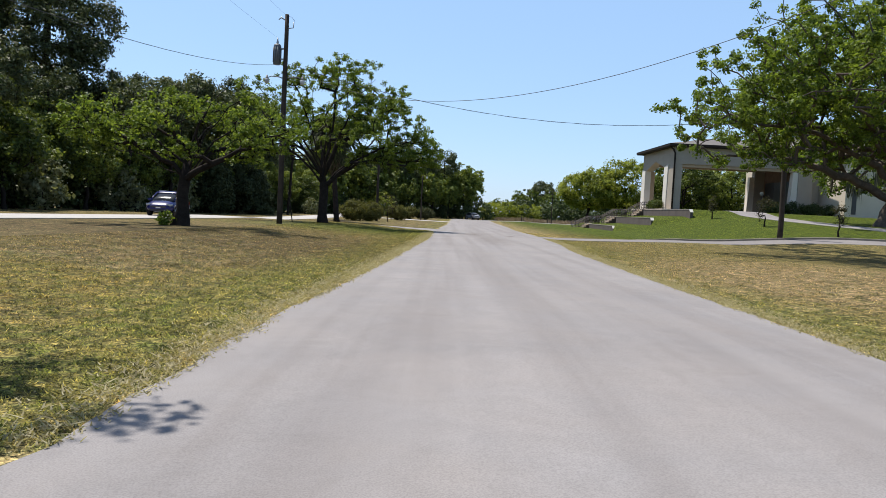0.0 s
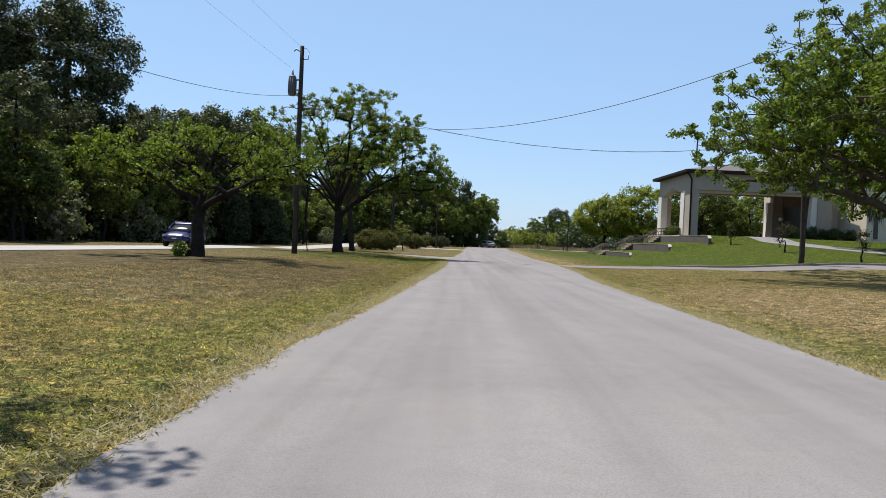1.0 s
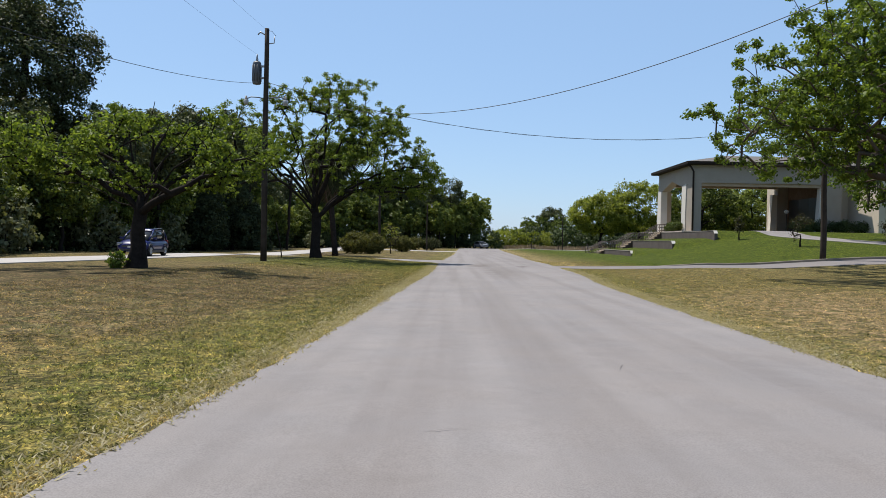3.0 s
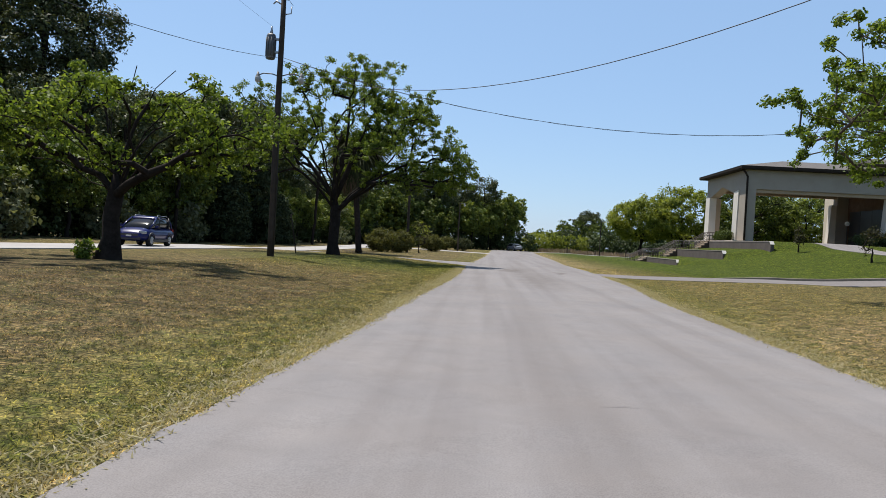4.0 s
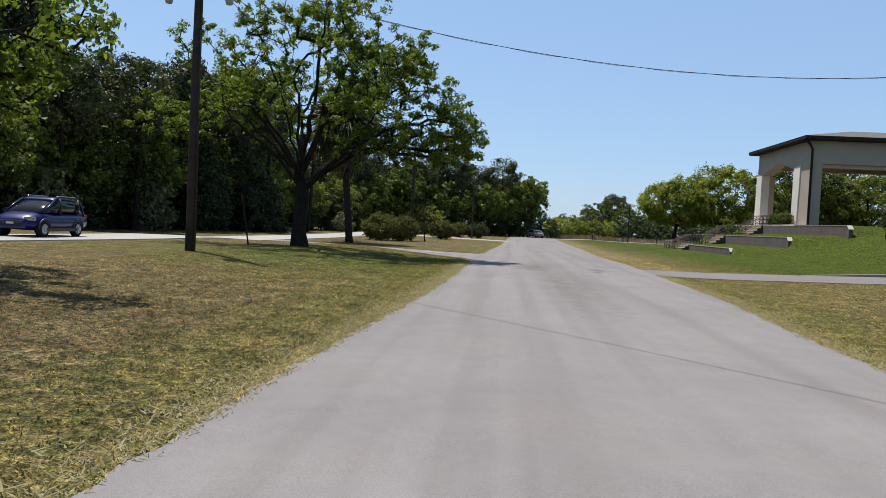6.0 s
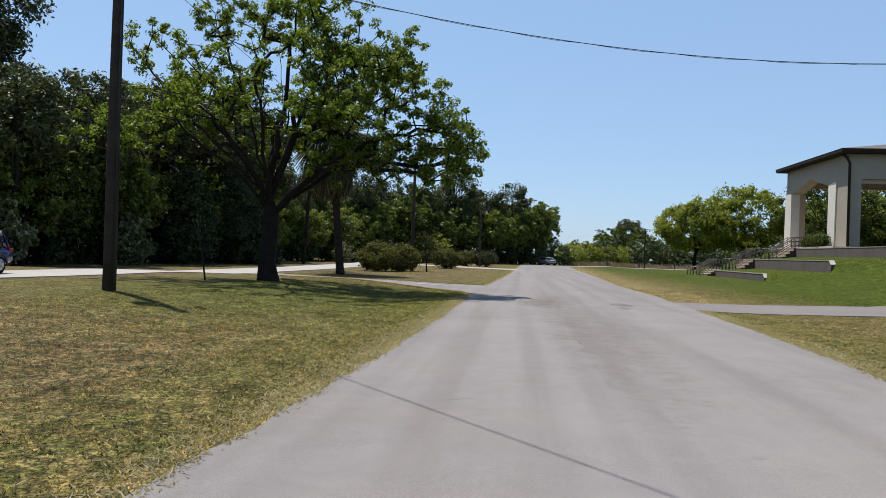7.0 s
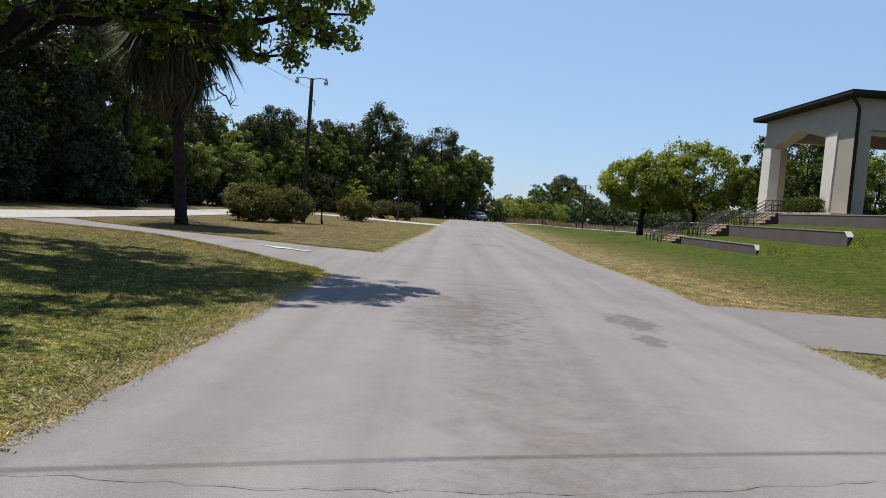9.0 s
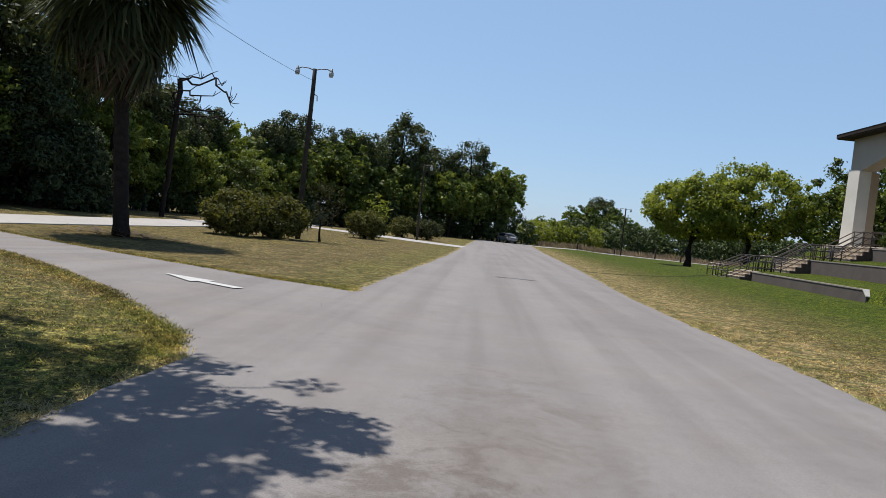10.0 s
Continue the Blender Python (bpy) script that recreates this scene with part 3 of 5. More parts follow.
    prism(bm, [(0, -1.6), (0, -0.3), (0.3, -0.06), (L, -0.06), (L, -1.6)], "x", 0.0, 0.3)
    part("wall", bm, M_WALL, th)
    bm = bmesh.new()
    prism(bm, [(0.28, -0.06), (0.32, 0.0), (L, 0.0), (L, -0.06)], "x", -0.025, 0.325)
    part("coping", bm, M_COPING, th, "weathered concrete coping")
    bm = bmesh.new()
    prism(bm, [(-0.03, -0.33), (0.28, -0.06), (0.32, 0.0), (0.28, 0.0), (-0.05, -0.29)], "x", -0.03, 0.33)
    part("sloped_coping", bm, M_CAP, th, "white sloped end of the coping")
    return th


ST0, ST1 = 86.1, 88.9
for x, y0, top in WALLS:
    retaining_wall(x, y0, top, ST0 - 0.02, "low grey terrace wall with a pale coping")
    if x > 20:
        retaining_wall(x, ST1 + 0.02, top, 91.5, "short grey terrace wall beyond the stairs")


def flight(x0, x1, z0, z1, n):
    th = empty("stair_flight", pose(x0, ST0, z0 + BASE), "flight of concrete steps between metal railings", "stairs", "flights up the bank")
    dx, dz = (x1 - x0) / n, (z1 - z0) / n
    W = ST1 - ST0
    tread = boxed(-0.03, dx, 0.0, W, -0.06, 0.0, bevel=0.012)
    me_t = bm_mesh("tread", tread)
    me_t.materials.append(M_STEP)
    riser = boxed(0.0, dx, 0.03, W - 0.03, -dz - 0.25, -0.061)
    me_r = bm_mesh("riser", riser)
    me_r.materials.append(M_RISER)
    for k in range(n):
        for nm, me in (("tread", me_t), ("riser", me_r)):
            ob = new(nm, me)
            ob.parent = th
            ob.location = (k * dx, 0, (k + 1) * dz)
    for y in (-0.09, W):
        prof = [(0.0, -0.3)]
        for k in range(n):
            prof += [(k * dx, (k + 1) * dz - 0.03), ((k + 1) * dx, (k + 1) * dz - 0.03)]
        prof.append((x1 - x0, -0.3))
        # stepped sides, with the wall's shadow put into their colour
        part("stringer", prism(bmesh.new(), prof, "y", y, y + 0.09), M_STRINGER, th, "side of the steps, coloured dark as if in shadow")
    return th


def landing(x0, x1, z):
    bm = boxed(x0, x1, ST0, ST1, z - 0.7, z, bevel=0.01)
    return solo("stair_landing", bm, M_STEP, pose(0, 0, BASE), "concrete landing between two flights", "landing", "landings on the bank")


FLIGHTS = [(18.3, 19.5, 0.22, 0.98), (21.5, 22.85, 1.04, 2.06), (25.0, 26.35, 2.12, 3.2)]
for x0, x1, z0, z1 in FLIGHTS:
    flight(x0, x1, z0, z1, 4)
landing(19.5, 21.5, 1.0)
landing(22.85, 25.0, 2.08)
landing(26.35, 27.6, 3.22)


def stair_rail(x0, x1, z0, z1, y, ahead):
    """Posts, and three bars that run level, climb the flight and run level again over the landing."""
    th = empty("stair_rail", pose(x0, y, z0 + BASE), "dark metal stair railing with sloping bars", "handrail", "stair railings")
    run, rise = x1 - x0, z1 - z0
    s = rise / run
    stops = [-0.85, -0.3, run + 0.02] + ([run + ahead * 0.5, run + ahead] if ahead > 0.6 else [run + ahead])
    for px in stops:
        zb = min(max(0.0, px * s), rise)
        part("post", tube(bmesh.new(), [(px, 0, zb - 0.15), (px, 0, zb + 0.95)], 0.035, 8), M_RAIL, th)
    for h, nm, mt in ((0.97, "handrail", M_RAILTOP), (0.62, "bar", M_RAIL), (0.22, "bar", M_RAIL)):
        pts = [(-0.85, 0, h), (-0.3, 0, h), (run, 0, h + rise), (run + ahead, 0, h + rise)]
        part(nm, tube(bmesh.new(), pts, 0.034 if nm == "handrail" else 0.026, 8), mt, th)
    return th


for (x0, x1, z0, z1), ahead in zip(FLIGHTS, (1.1, 1.2, 1.3)):
    for y in (ST0 + 0.5, (ST0 + ST1) / 2 + 0.1, ST1 - 0.2):
        stair_rail(x0, x1, z0, z1, y, ahead)


# ---------------------------------------------------------------- portico
PX0, PX1, PY0, PY1, PF, PE = 27.75, 44.6, 79.85, 93.0, 3.05, 10.55
portico = empty("portico", pose(0, 0, 0), "beige stucco entrance portico with white-edged openings and a low hipped roof", "portico")


def slab(name, poly, axis, a0, a1, material, label="", parent=None):
    return part(name, prism(bmesh.new(), poly, axis, a0, a1), material, parent or portico, label)


part("floor", boxed(PX0 - 1.2, PX1, PY0 - 0.4, PY1 + 0.4, PF - 1.2, PF, bevel=0.02), M_STEP, portico, "concrete portico floor")
OY0, OY1 = 83.2, 91.6
for xw in (PX0,):
    # west front: two piers and a gabled head
    slab("pier", [(PY0, PF), (OY0, PF), (OY0, 8.25), (OY0, PE), (PY0, PE)], "x", xw, xw + 1.0, M_STUCCO)
    slab("pier", [(OY1, PF), (PY1, PF), (PY1, PE), (OY1, PE), (OY1, 8.25)], "x", xw, xw + 1.0, M_STUCCO)
    slab("gabled_head", [(OY0, 8.25), ((OY0 + OY1) / 2, 9.25), (OY1, 8.25), (OY1, PE), (OY0, PE)], "x", xw, xw + 1.0, M_STUCCO)
    slab("white_pilaster", [(OY0 - 1.25, PF), (OY0 + 0.06, PF), (OY0 + 0.03, 8.35), (OY0 - 1.45, 8.55)], "x", xw - 0.1, xw + 0.7, M_WHITE, "white flared pilaster")
    slab("white_pilaster", [(OY1 - 0.06, PF), (PY1 + 0.18, PF), (PY1 + 0.02, 8.45), (OY1 - 0.03, 8.25)], "x", xw - 0.1, xw + 0.7, M_WHITE, "white flared pilaster")
    slab("jamb_lining", [(OY1 - 0.02, PF), (OY1 + 0.02, PF), (OY1 + 0.02, 8.2), (OY1 - 0.02, 8.2)], "x", xw + 0.7, xw + 1.25, M_SOFFIT)
OX0, OX1 = 28.55, 42.9
for yw, d in ((PY0, 1), (PY1, -1)):
    a, b = (yw, yw + 1.0) if d > 0 else (yw - 1.0, yw)
    slab("corner_pier", [(PX0 + 1.001, PF), (OX0 + 0.25, PF), (OX0 + 0.25, PE), (PX0 + 1.001, PE)], "y", a + 0.003, b - 0.003, M_STUCCO)
    hb = 8.55 if d > 0 else 9.3
    slab("beam", [(OX0 + 0.25, hb), (OX1, hb), (OX1, PE), (OX0 + 0.25, PE)], "y", a, b, M_STUCCO)
    slab("beam_soffit", [(OX0 + 0.26, hb - 0.35), (OX1, hb - 0.35), (OX1, hb - 0.001), (OX0 + 0.26, hb - 0.001)], "y", a + 0.2, b - 0.2, M_SOFFIT, "tan soffit under the beam")
    slab("inner_pier", [(OX1, PF), (PX1, PF), (PX1, 8.55), (OX1, 8.55)], "y", a, b, M_STUCCO)
    slab("beam_end", [(OX1, 8.551), (PX1, 8.551), (PX1, PE), (OX1, PE)], "y", a, b, M_STUCCO)
    slab("white_pilaster", [(OX1 - 0.9, PF), (OX1 - 0.01, PF), (OX1 - 0.01, 8.19), (OX1 - 0.6, 8.19)], "y", a + 0.12, b - 0.12, M_WHITE, "white flared pilaster")
slab("back_wall", [(PY0 + 1.0, PF), (PY1 - 1.0, PF), (PY1 - 1.0, PE), (PY0 + 1.0, PE)], "x", PX1 - 0.4, PX1 - 0.003, M_BRICK)
for k in range(4):
    slab("entrance_door", [(81.4 + k * 2.5, PF), (83.86 + k * 2.5, PF), (83.86 + k * 2.5, 7.4), (81.4 + k * 2.5, 7.4)], "x", PX1 - 0.5, PX1 - 0.401, M_DARKDOOR, "dark glazed entrance door")
slab("ceiling", [(PX0 + 1.0, PY0 + 1.0), (PX1 - 0.4, PY0 + 1.0), (PX1 - 0.4, PY1 - 1.0), (PX0 + 1.0, PY1 - 1.0)], "z", 10.0, 10.2, M_SOFFIT)
# roof: fascia slab, low hipped shingle planes
RX0, RX1, RY0, RY1 = PX0 - 0.85, PX1 - 0.01, PY0 - 0.85, PY1 + 0.85
part("soffit_board", boxed(RX0 + 0.05, RX1, RY0 + 0.05, RY1 - 0.05, PE, PE + 0.08), M_FASCIA, portico, "dark brown eaves board")
part("fascia", boxed(RX0, RX1, RY0, RY1, PE + 0.081, PE + 0.34, bevel=0.02), M_FASCIA, portico, "dark brown fascia")
bm = bmesh.new()
zr, zt = PE + 0.341, PE + 1.9
cy_ = (RY0 + RY1) / 2
v = [bm.verts.new(p) for p in ((RX0 - 0.03, RY0 - 0.03, zr), (RX1, RY0 - 0.03, zr), (RX1, RY1 + 0.03, zr), (RX0 - 0.03, RY1 + 0.03, zr), (RX0 + 7.0, cy_, zt), (RX1, cy_, zt))]
for q in ((0, 1, 5, 4), (1, 2, 5), (2, 3, 4, 5), (3, 0, 4), (3, 2, 1, 0)):
    bm.faces.new([v[i] for i in q])
part("roof", bm, M_ROOF, portico, "low hipped grey shingle roof")
# downpipe at the near corner
bm = bmesh.new()
tube(bm, [(PX0 - 0.5, PY0 - 0.14, PE - 0.02), (PX0 - 0.2, PY0 - 0.14, PE - 0.3), (PX0 + 0.06, PY0 - 0.12, PE - 0.75), (PX0 + 0.06, PY0 - 0.12, PF + 0.05)], 0.11, 8)
part("downpipe", bm, M_FASCIA, portico, "dark brown downpipe")

# ---------------------------------------------------------------- main building beyond
hall = empty("church_hall", pose(0, 0, 0), "cream stucco hall with dark slit windows and a shingle roof", "building")
HX0, HX1, HY0, HY1, HF, HE = 44.6, 74.0, 82.0, 99.0, 2.6, 10.4
WX, WY = 46.5, 75.9                                          # near corner of the projecting wing
part("wall", boxed(HX0, HX1, HY0, HY1, HF, HE), M_CREAM, hall)
part("wing", boxed(WX, 66, WY, HY0 - 0.003, HF, 9.6), M_CREAM, hall, "cream projecting wing")
part("fascia", boxed(HX0, HX1 + 0.6, HY0 - 0.6, HY1 + 0.6, HE + 0.001, HE + 0.35, bevel=0.03), M_FASCIA, hall)
part("wing_fascia", boxed(WX - 0.4, 66.4, WY - 0.4, HY0 - 0.61, 9.601, 9.9, bevel=0.03), M_FASCIA, hall)
bm = bmesh.new()
prism(bm, [(HY0 - 0.6, HE + 0.351), (HY1 + 0.6, HE + 0.351), ((HY0 + HY1) / 2, HE + 3.4)], "x", HX0, HX1 + 0.6)
part("roof", bm, M_ROOF, hall)
part("wing_roof", prism(bmesh.new(), [(WX - 0.4, 9.901), (66.4, 9.901), (56.2, 11.2)], "y", WY - 0.4, HY0 - 0.62), M_ROOF, hall)
part("slit_window", boxed(45.05, 45.55, HY0 - 0.05, HY0 + 0.1, HF + 0.6, HE - 1.0), M_DARKDOOR, hall)
for x in (47.3, 52.5, 57.5, 62.5):
    part("slit_window", boxed(x, x + 0.5, WY - 0.05, WY + 0.1, HF + 0.8, 8.8), M_DARKDOOR, hall)


# ---------------------------------------------------------------- trees
def unit(a):
    return a / (np.linalg.norm(a, axis=1)[:, None] + 1e-9)


def quads(P, size, aspect, rng, flat=0.0, curl=0.12, out=None, needle=False):
    """Leaf blades: a bent rhomb round every point; out: the way each faces, or for needles points."""
    n = len(P)
    if out is not None:
        if needle:
            a = unit(out + rng.normal(size=(n, 3)) * 0.35)
            b = unit(np.cross(a, rng.normal(size=(n, 3))))
        else:
            c = unit(out + rng.normal(size=(n, 3)) * 0.6)
            a = unit(np.cross(c, rng.normal(size=(n, 3))))
            b = np.cross(c, a)
        return rhombs(P, a, b, size, aspect, rng, curl)
    a = rng.normal(size=(n, 3))
    a[:, 2] *= 1 - flat
    a /= np.linalg.norm(a, axis=1)[:, None] + 1e-9
    b = rng.normal(size=(n, 3))
    b -= (a * b).sum(1)[:, None] * a
    b[:, 2] *= 1 - flat
    b /= np.linalg.norm(b, axis=1)[:, None] + 1e-9
    return rhombs(P, a, b, size, aspect, rng, curl)


def rhombs(P, a, b, size, aspect, rng, curl):
    n = len(P)
    c = np.cross(a, b)
    s = size * rng.uniform(0.6, 1.35, (n, 1))
    V = np.empty((n, 4, 3))
    V[:, 0] = P - a * s * 0.5
    V[:, 1] = P + b * s * 0.5 * aspect + c * s * curl
    V[:, 2] = P + a * s * 0.5
    V[:, 3] = P - b * s * 0.5 * aspect + c * s * curl
    return V.reshape(-1, 3)


def quad_mesh(name, V):
    n = len(V) // 4
    me = bpy.data.meshes.new(name)
    me.vertices.add(n * 4)
    me.vertices.foreach_set("co", np.asarray(V, dtype=np.float32).ravel())
    me.loops.add(n * 4)
    me.loops.foreach_set("vertex_index", np.arange(n * 4, dtype=np.int32))
    me.polygons.add(n)
    me.polygons.foreach_set("loop_start", np.arange(0, n * 4, 4, dtype=np.int32))
    me.update(calc_edges=True)
    return me


def limb_mesh(name, nodes, parents, radii, sides=6):
    nodes, radii = np.array(nodes), np.array(radii)
    V, F = [], []
    for i, p in enumerate(parents):
        if p < 0:
            continue
        a, b = nodes[p], nodes[i]
        d = b - a
        L = np.linalg.norm(d)
        if L < 1e-4:
            continue
        d /= L
        u = np.cross(d, (0.31, 0.87, 0.12))
        u /= np.linalg.norm(u)
        w_ = np.cross(d, u)
        ra, rb = min(radii[p], radii[i] * 1.35), radii[i]
        base = len(V)
        for c, r in ((a - d * ra * 0.3, ra), (b, rb)):
            for k in range(sides):
                t = 2 * math.pi * k / sides
                V.append(tuple(c + (u * math.cos(t) + w_ * math.sin(t)) * r))
        for k in range(sides):
            F.append((base + k, base + (k + 1) % sides, base + sides + (k + 1) % sides, base + sides + k))
    return mesh_of(name, V, F, True)


def skeleton(trunk, attract, rng, tip=0.012, power=0.5, wander=0.12, low=0.0, leaders=()):
    """Limbs from the trunk's upper points out to every point of attract, each from the nearest limb."""
    nodes = [np.array(p, float) for p in trunk]
    parents = [-1] + list(range(len(trunk) - 1))
    open_ = [p[2] >= low for p in trunk]
    top = np.array(trunk[-1], float)
    ok = [i for i, o in enumerate(open_) if o]
    for end in leaders:
        end = np.array(end, float)
        start = [k for k in ok if k < len(trunk)]
        j = min(start, key=lambda k: abs(nodes[k][2] - min(top[2], end[2] * 0.42)))
        a, d = nodes[j], np.linalg.norm(end - nodes[j])
        n, prev, bend = max(3, int(d / 0.6)), j, rng.normal(size=3) * 0.05 * d
        for k in range(1, n + 1):
            t = k / n
            p = a + (end - a) * t + bend * math.sin(math.pi * t) + rng.normal(size=3) * 0.07
            p[2] += 0.10 * d * math.sin(math.pi * t)
            nodes.append(p)
            parents.append(prev)
            prev = len(nodes) - 1
            ok.append(prev)
    order = np.argsort(np.linalg.norm(attract - (top - (0, 0, 0.5)), axis=1))
    tips = []
    for i in order:
        A = attract[i]
        N = np.array([nodes[k] for k in ok])
        dv = A - N
        dist = np.linalg.norm(dv, axis=1)
        cost = dist + 0.9 * np.maximum(0, N[:, 2] - A[2]) + 0.15 * np.linalg.norm(N - top, axis=1)
        j = ok[int(np.argmin(cost))]
        a, d = nodes[j], np.linalg.norm(A - nodes[j])
        n = max(1, int(d / 0.55))
        prev = j
        bend = rng.normal(size=3) * wander * d
        for k in range(1, n + 1):
            t = k / n
            p = a + (A - a) * t + bend * math.sin(math.pi * t) + rng.normal(size=3) * 0.03 * d * (t < 1)
            p[2] += 0.12 * d * math.sin(math.pi * t)
            nodes.append(p)
            parents.append(prev)
            prev = len(nodes) - 1
            ok.append(prev)
        tips.append(prev)
    cnt = np.zeros(len(nodes))
    for t in tips:
        k = t
        while k >= 0:
            cnt[k] += 1
            k = parents[k]
    return nodes, parents, tip * np.maximum(cnt, 1) ** power


def crown_points(rng, n, centre, radii, gap=0.45, shell=0.35, seed=0, squash=0.0):
    """Points of a lumpy crown, thinner inside and with gaps."""
    out_ = []
    while len(out_) < n:
        p = rng.normal(size=3)
        p /= np.linalg.norm(p)
        r = rng.uniform(shell, 1) ** 0.5
        lump = 1 + 0.28 * noise.noise(Vector(p * 1.7 + seed))
        q = p * r * lump
        if squash and q[2] < 0:
            q[2] *= 1 - squash
        w_ = np.array(centre) + q * np.array(radii)
        if noise.noise(Vector(w_ * 0.55 + seed * 3.1)) < gap - 0.62:
            continue
        out_.append(w_)
    return np.array(out_)


def spray(rng, pts, n, r, flat=0.6):
    """n leaf places on a loose ball round every point, and the way each leaf faces."""
    k = len(pts)
    d = rng.normal(size=(k, n, 3))
    d /= np.linalg.norm(d, axis=2)[:, :, None]
    big = rng.uniform(0.65, 1.3, (k, 1, 1))
    q = d * (1.75 * r) * big * rng.uniform(0.35, 1.05, (k, n, 1)) * np.array((1, 1, flat + 0.15))
    q += rng.normal(size=(k, n, 3)) * 0.12 * r
    return (pts[:, None, :] + q).reshape(-1, 3), (d + np.array((0, 0, 0.45))).reshape(-1, 3)


def trunk_line(rng, height, lean=(0, 0), n=6, wobble=0.06):
    pts = []
    for k in range(n + 1):
        t = k / n
        pts.append((lean[0] * t + rng.normal() * wobble * (k > 0), lean[1] * t + rng.normal() * wobble * (k > 0), height * t))
    return pts


def make_tree(name, m, seed, trunk_h, lean, base_r, centre, radii, n_att, leaves, leaf, spread, leaf_mat, bark, label, aspect=0.62, gap=0.45, tip=0.012, group="", low=0.7, shell=0.3, flat=0.6, extra=None, power=0.5, squash=0.0, category="tree", leaders=(), sides=6):
    rng = np.random.default_rng(seed)
    th = empty(name, m, label, category, group)
    line = trunk_line(rng, trunk_h, lean, max(3, int(trunk_h / 0.7)))
    line.insert(0, (0, 0, -0.25))
    att = crown_points(rng, n_att, centre, radii, gap, shell, seed, squash)
    if extra is not None:
        att = np.vstack([att, extra])
    nodes, parents, r = skeleton(line, att, rng, tip, power, low=trunk_h * low, leaders=leaders)
    nt_ = len(line)
    for k in range(nt_):
        t = max(0.0, line[k][2]) / trunk_h
        r[k] = max(r[k], base_r * (1 - 0.35 * t) * (1 + 0.45 * math.exp(-max(0, line[k][2]) / 0.28)))
    r[nt_ - 1] *= 0.6
    bm = bmesh.new()
    tube(bm, [Vector(p) for p in line], [float(x) for x in r[:nt_]], 12)
    for v_ in bm.verts:
        q = 1 + 0.12 * noise.noise(Vector((v_.co.x * 3, v_.co.y * 3, v_.co.z * 0.7 + seed)))
        c_ = Vector(lean).to_3d() * max(0, v_.co.z) / trunk_h
        v_.co.x, v_.co.y = c_.x + (v_.co.x - c_.x) * q, c_.y + (v_.co.y - c_.y) * q
    pr = [p if i >= nt_ else -1 for i, p in enumerate(parents)]
    limbs = limb_mesh("branchwork", nodes, pr, r, sides)
    if sides > 4:
        part("trunk", bm_mesh("trunk", bm, True), bark, th)
        part("branchwork", limbs, bark, th)
    else:
        bm.from_mesh(limbs)
        bpy.data.meshes.remove(limbs)
        part("trunk", bm_mesh("trunk", bm, True), bark, th)
    P, out = spray(rng, att, leaves, spread, flat)
    part("crown", quad_mesh("crown", quads(P, leaf, aspect, rng, 0.25, out=out, needle=aspect < 0.25)), leaf_mat, th)
    return th


def at(x, y, rz=0, dz=0.0):
    return pose(x, y, land(x, y) + dz, 0, 0, rz)


def cloud(seed, n, centre, radii):
    r = np.random.default_rng(seed)
    return np.array(centre) + r.uniform(-1, 1, (n, 3)) * np.array(radii)


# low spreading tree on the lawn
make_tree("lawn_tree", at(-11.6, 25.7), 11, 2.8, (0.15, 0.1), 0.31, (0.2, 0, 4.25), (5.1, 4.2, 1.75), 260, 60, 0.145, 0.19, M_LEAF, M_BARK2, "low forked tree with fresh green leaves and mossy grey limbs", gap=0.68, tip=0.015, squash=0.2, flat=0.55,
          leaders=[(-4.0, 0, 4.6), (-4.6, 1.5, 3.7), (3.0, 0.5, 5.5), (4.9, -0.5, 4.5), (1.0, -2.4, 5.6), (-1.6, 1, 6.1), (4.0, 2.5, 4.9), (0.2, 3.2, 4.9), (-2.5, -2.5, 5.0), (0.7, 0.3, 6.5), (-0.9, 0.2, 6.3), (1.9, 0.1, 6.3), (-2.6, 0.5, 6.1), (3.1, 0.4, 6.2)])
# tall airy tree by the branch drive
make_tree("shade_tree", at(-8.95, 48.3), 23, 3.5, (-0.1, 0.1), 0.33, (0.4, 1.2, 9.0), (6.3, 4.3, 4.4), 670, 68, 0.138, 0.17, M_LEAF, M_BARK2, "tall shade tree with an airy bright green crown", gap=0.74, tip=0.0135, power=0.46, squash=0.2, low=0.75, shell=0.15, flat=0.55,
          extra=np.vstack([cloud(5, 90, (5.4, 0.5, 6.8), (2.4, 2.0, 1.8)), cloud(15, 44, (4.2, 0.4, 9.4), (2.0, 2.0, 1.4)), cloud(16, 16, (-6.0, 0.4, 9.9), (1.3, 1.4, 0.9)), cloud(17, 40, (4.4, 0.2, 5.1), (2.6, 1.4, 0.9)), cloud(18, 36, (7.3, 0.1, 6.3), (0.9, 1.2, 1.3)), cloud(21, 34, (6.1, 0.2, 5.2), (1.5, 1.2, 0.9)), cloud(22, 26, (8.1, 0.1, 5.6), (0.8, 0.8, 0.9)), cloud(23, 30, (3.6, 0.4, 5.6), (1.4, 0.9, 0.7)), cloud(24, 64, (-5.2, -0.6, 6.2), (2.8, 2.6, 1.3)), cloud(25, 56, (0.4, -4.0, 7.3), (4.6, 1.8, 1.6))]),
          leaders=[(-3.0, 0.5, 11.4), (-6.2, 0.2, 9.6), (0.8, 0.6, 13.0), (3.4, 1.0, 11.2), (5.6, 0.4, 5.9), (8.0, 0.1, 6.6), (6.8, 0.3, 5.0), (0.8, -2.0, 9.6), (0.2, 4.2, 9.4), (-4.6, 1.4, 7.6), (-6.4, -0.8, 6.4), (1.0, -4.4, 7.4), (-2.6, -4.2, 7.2)])
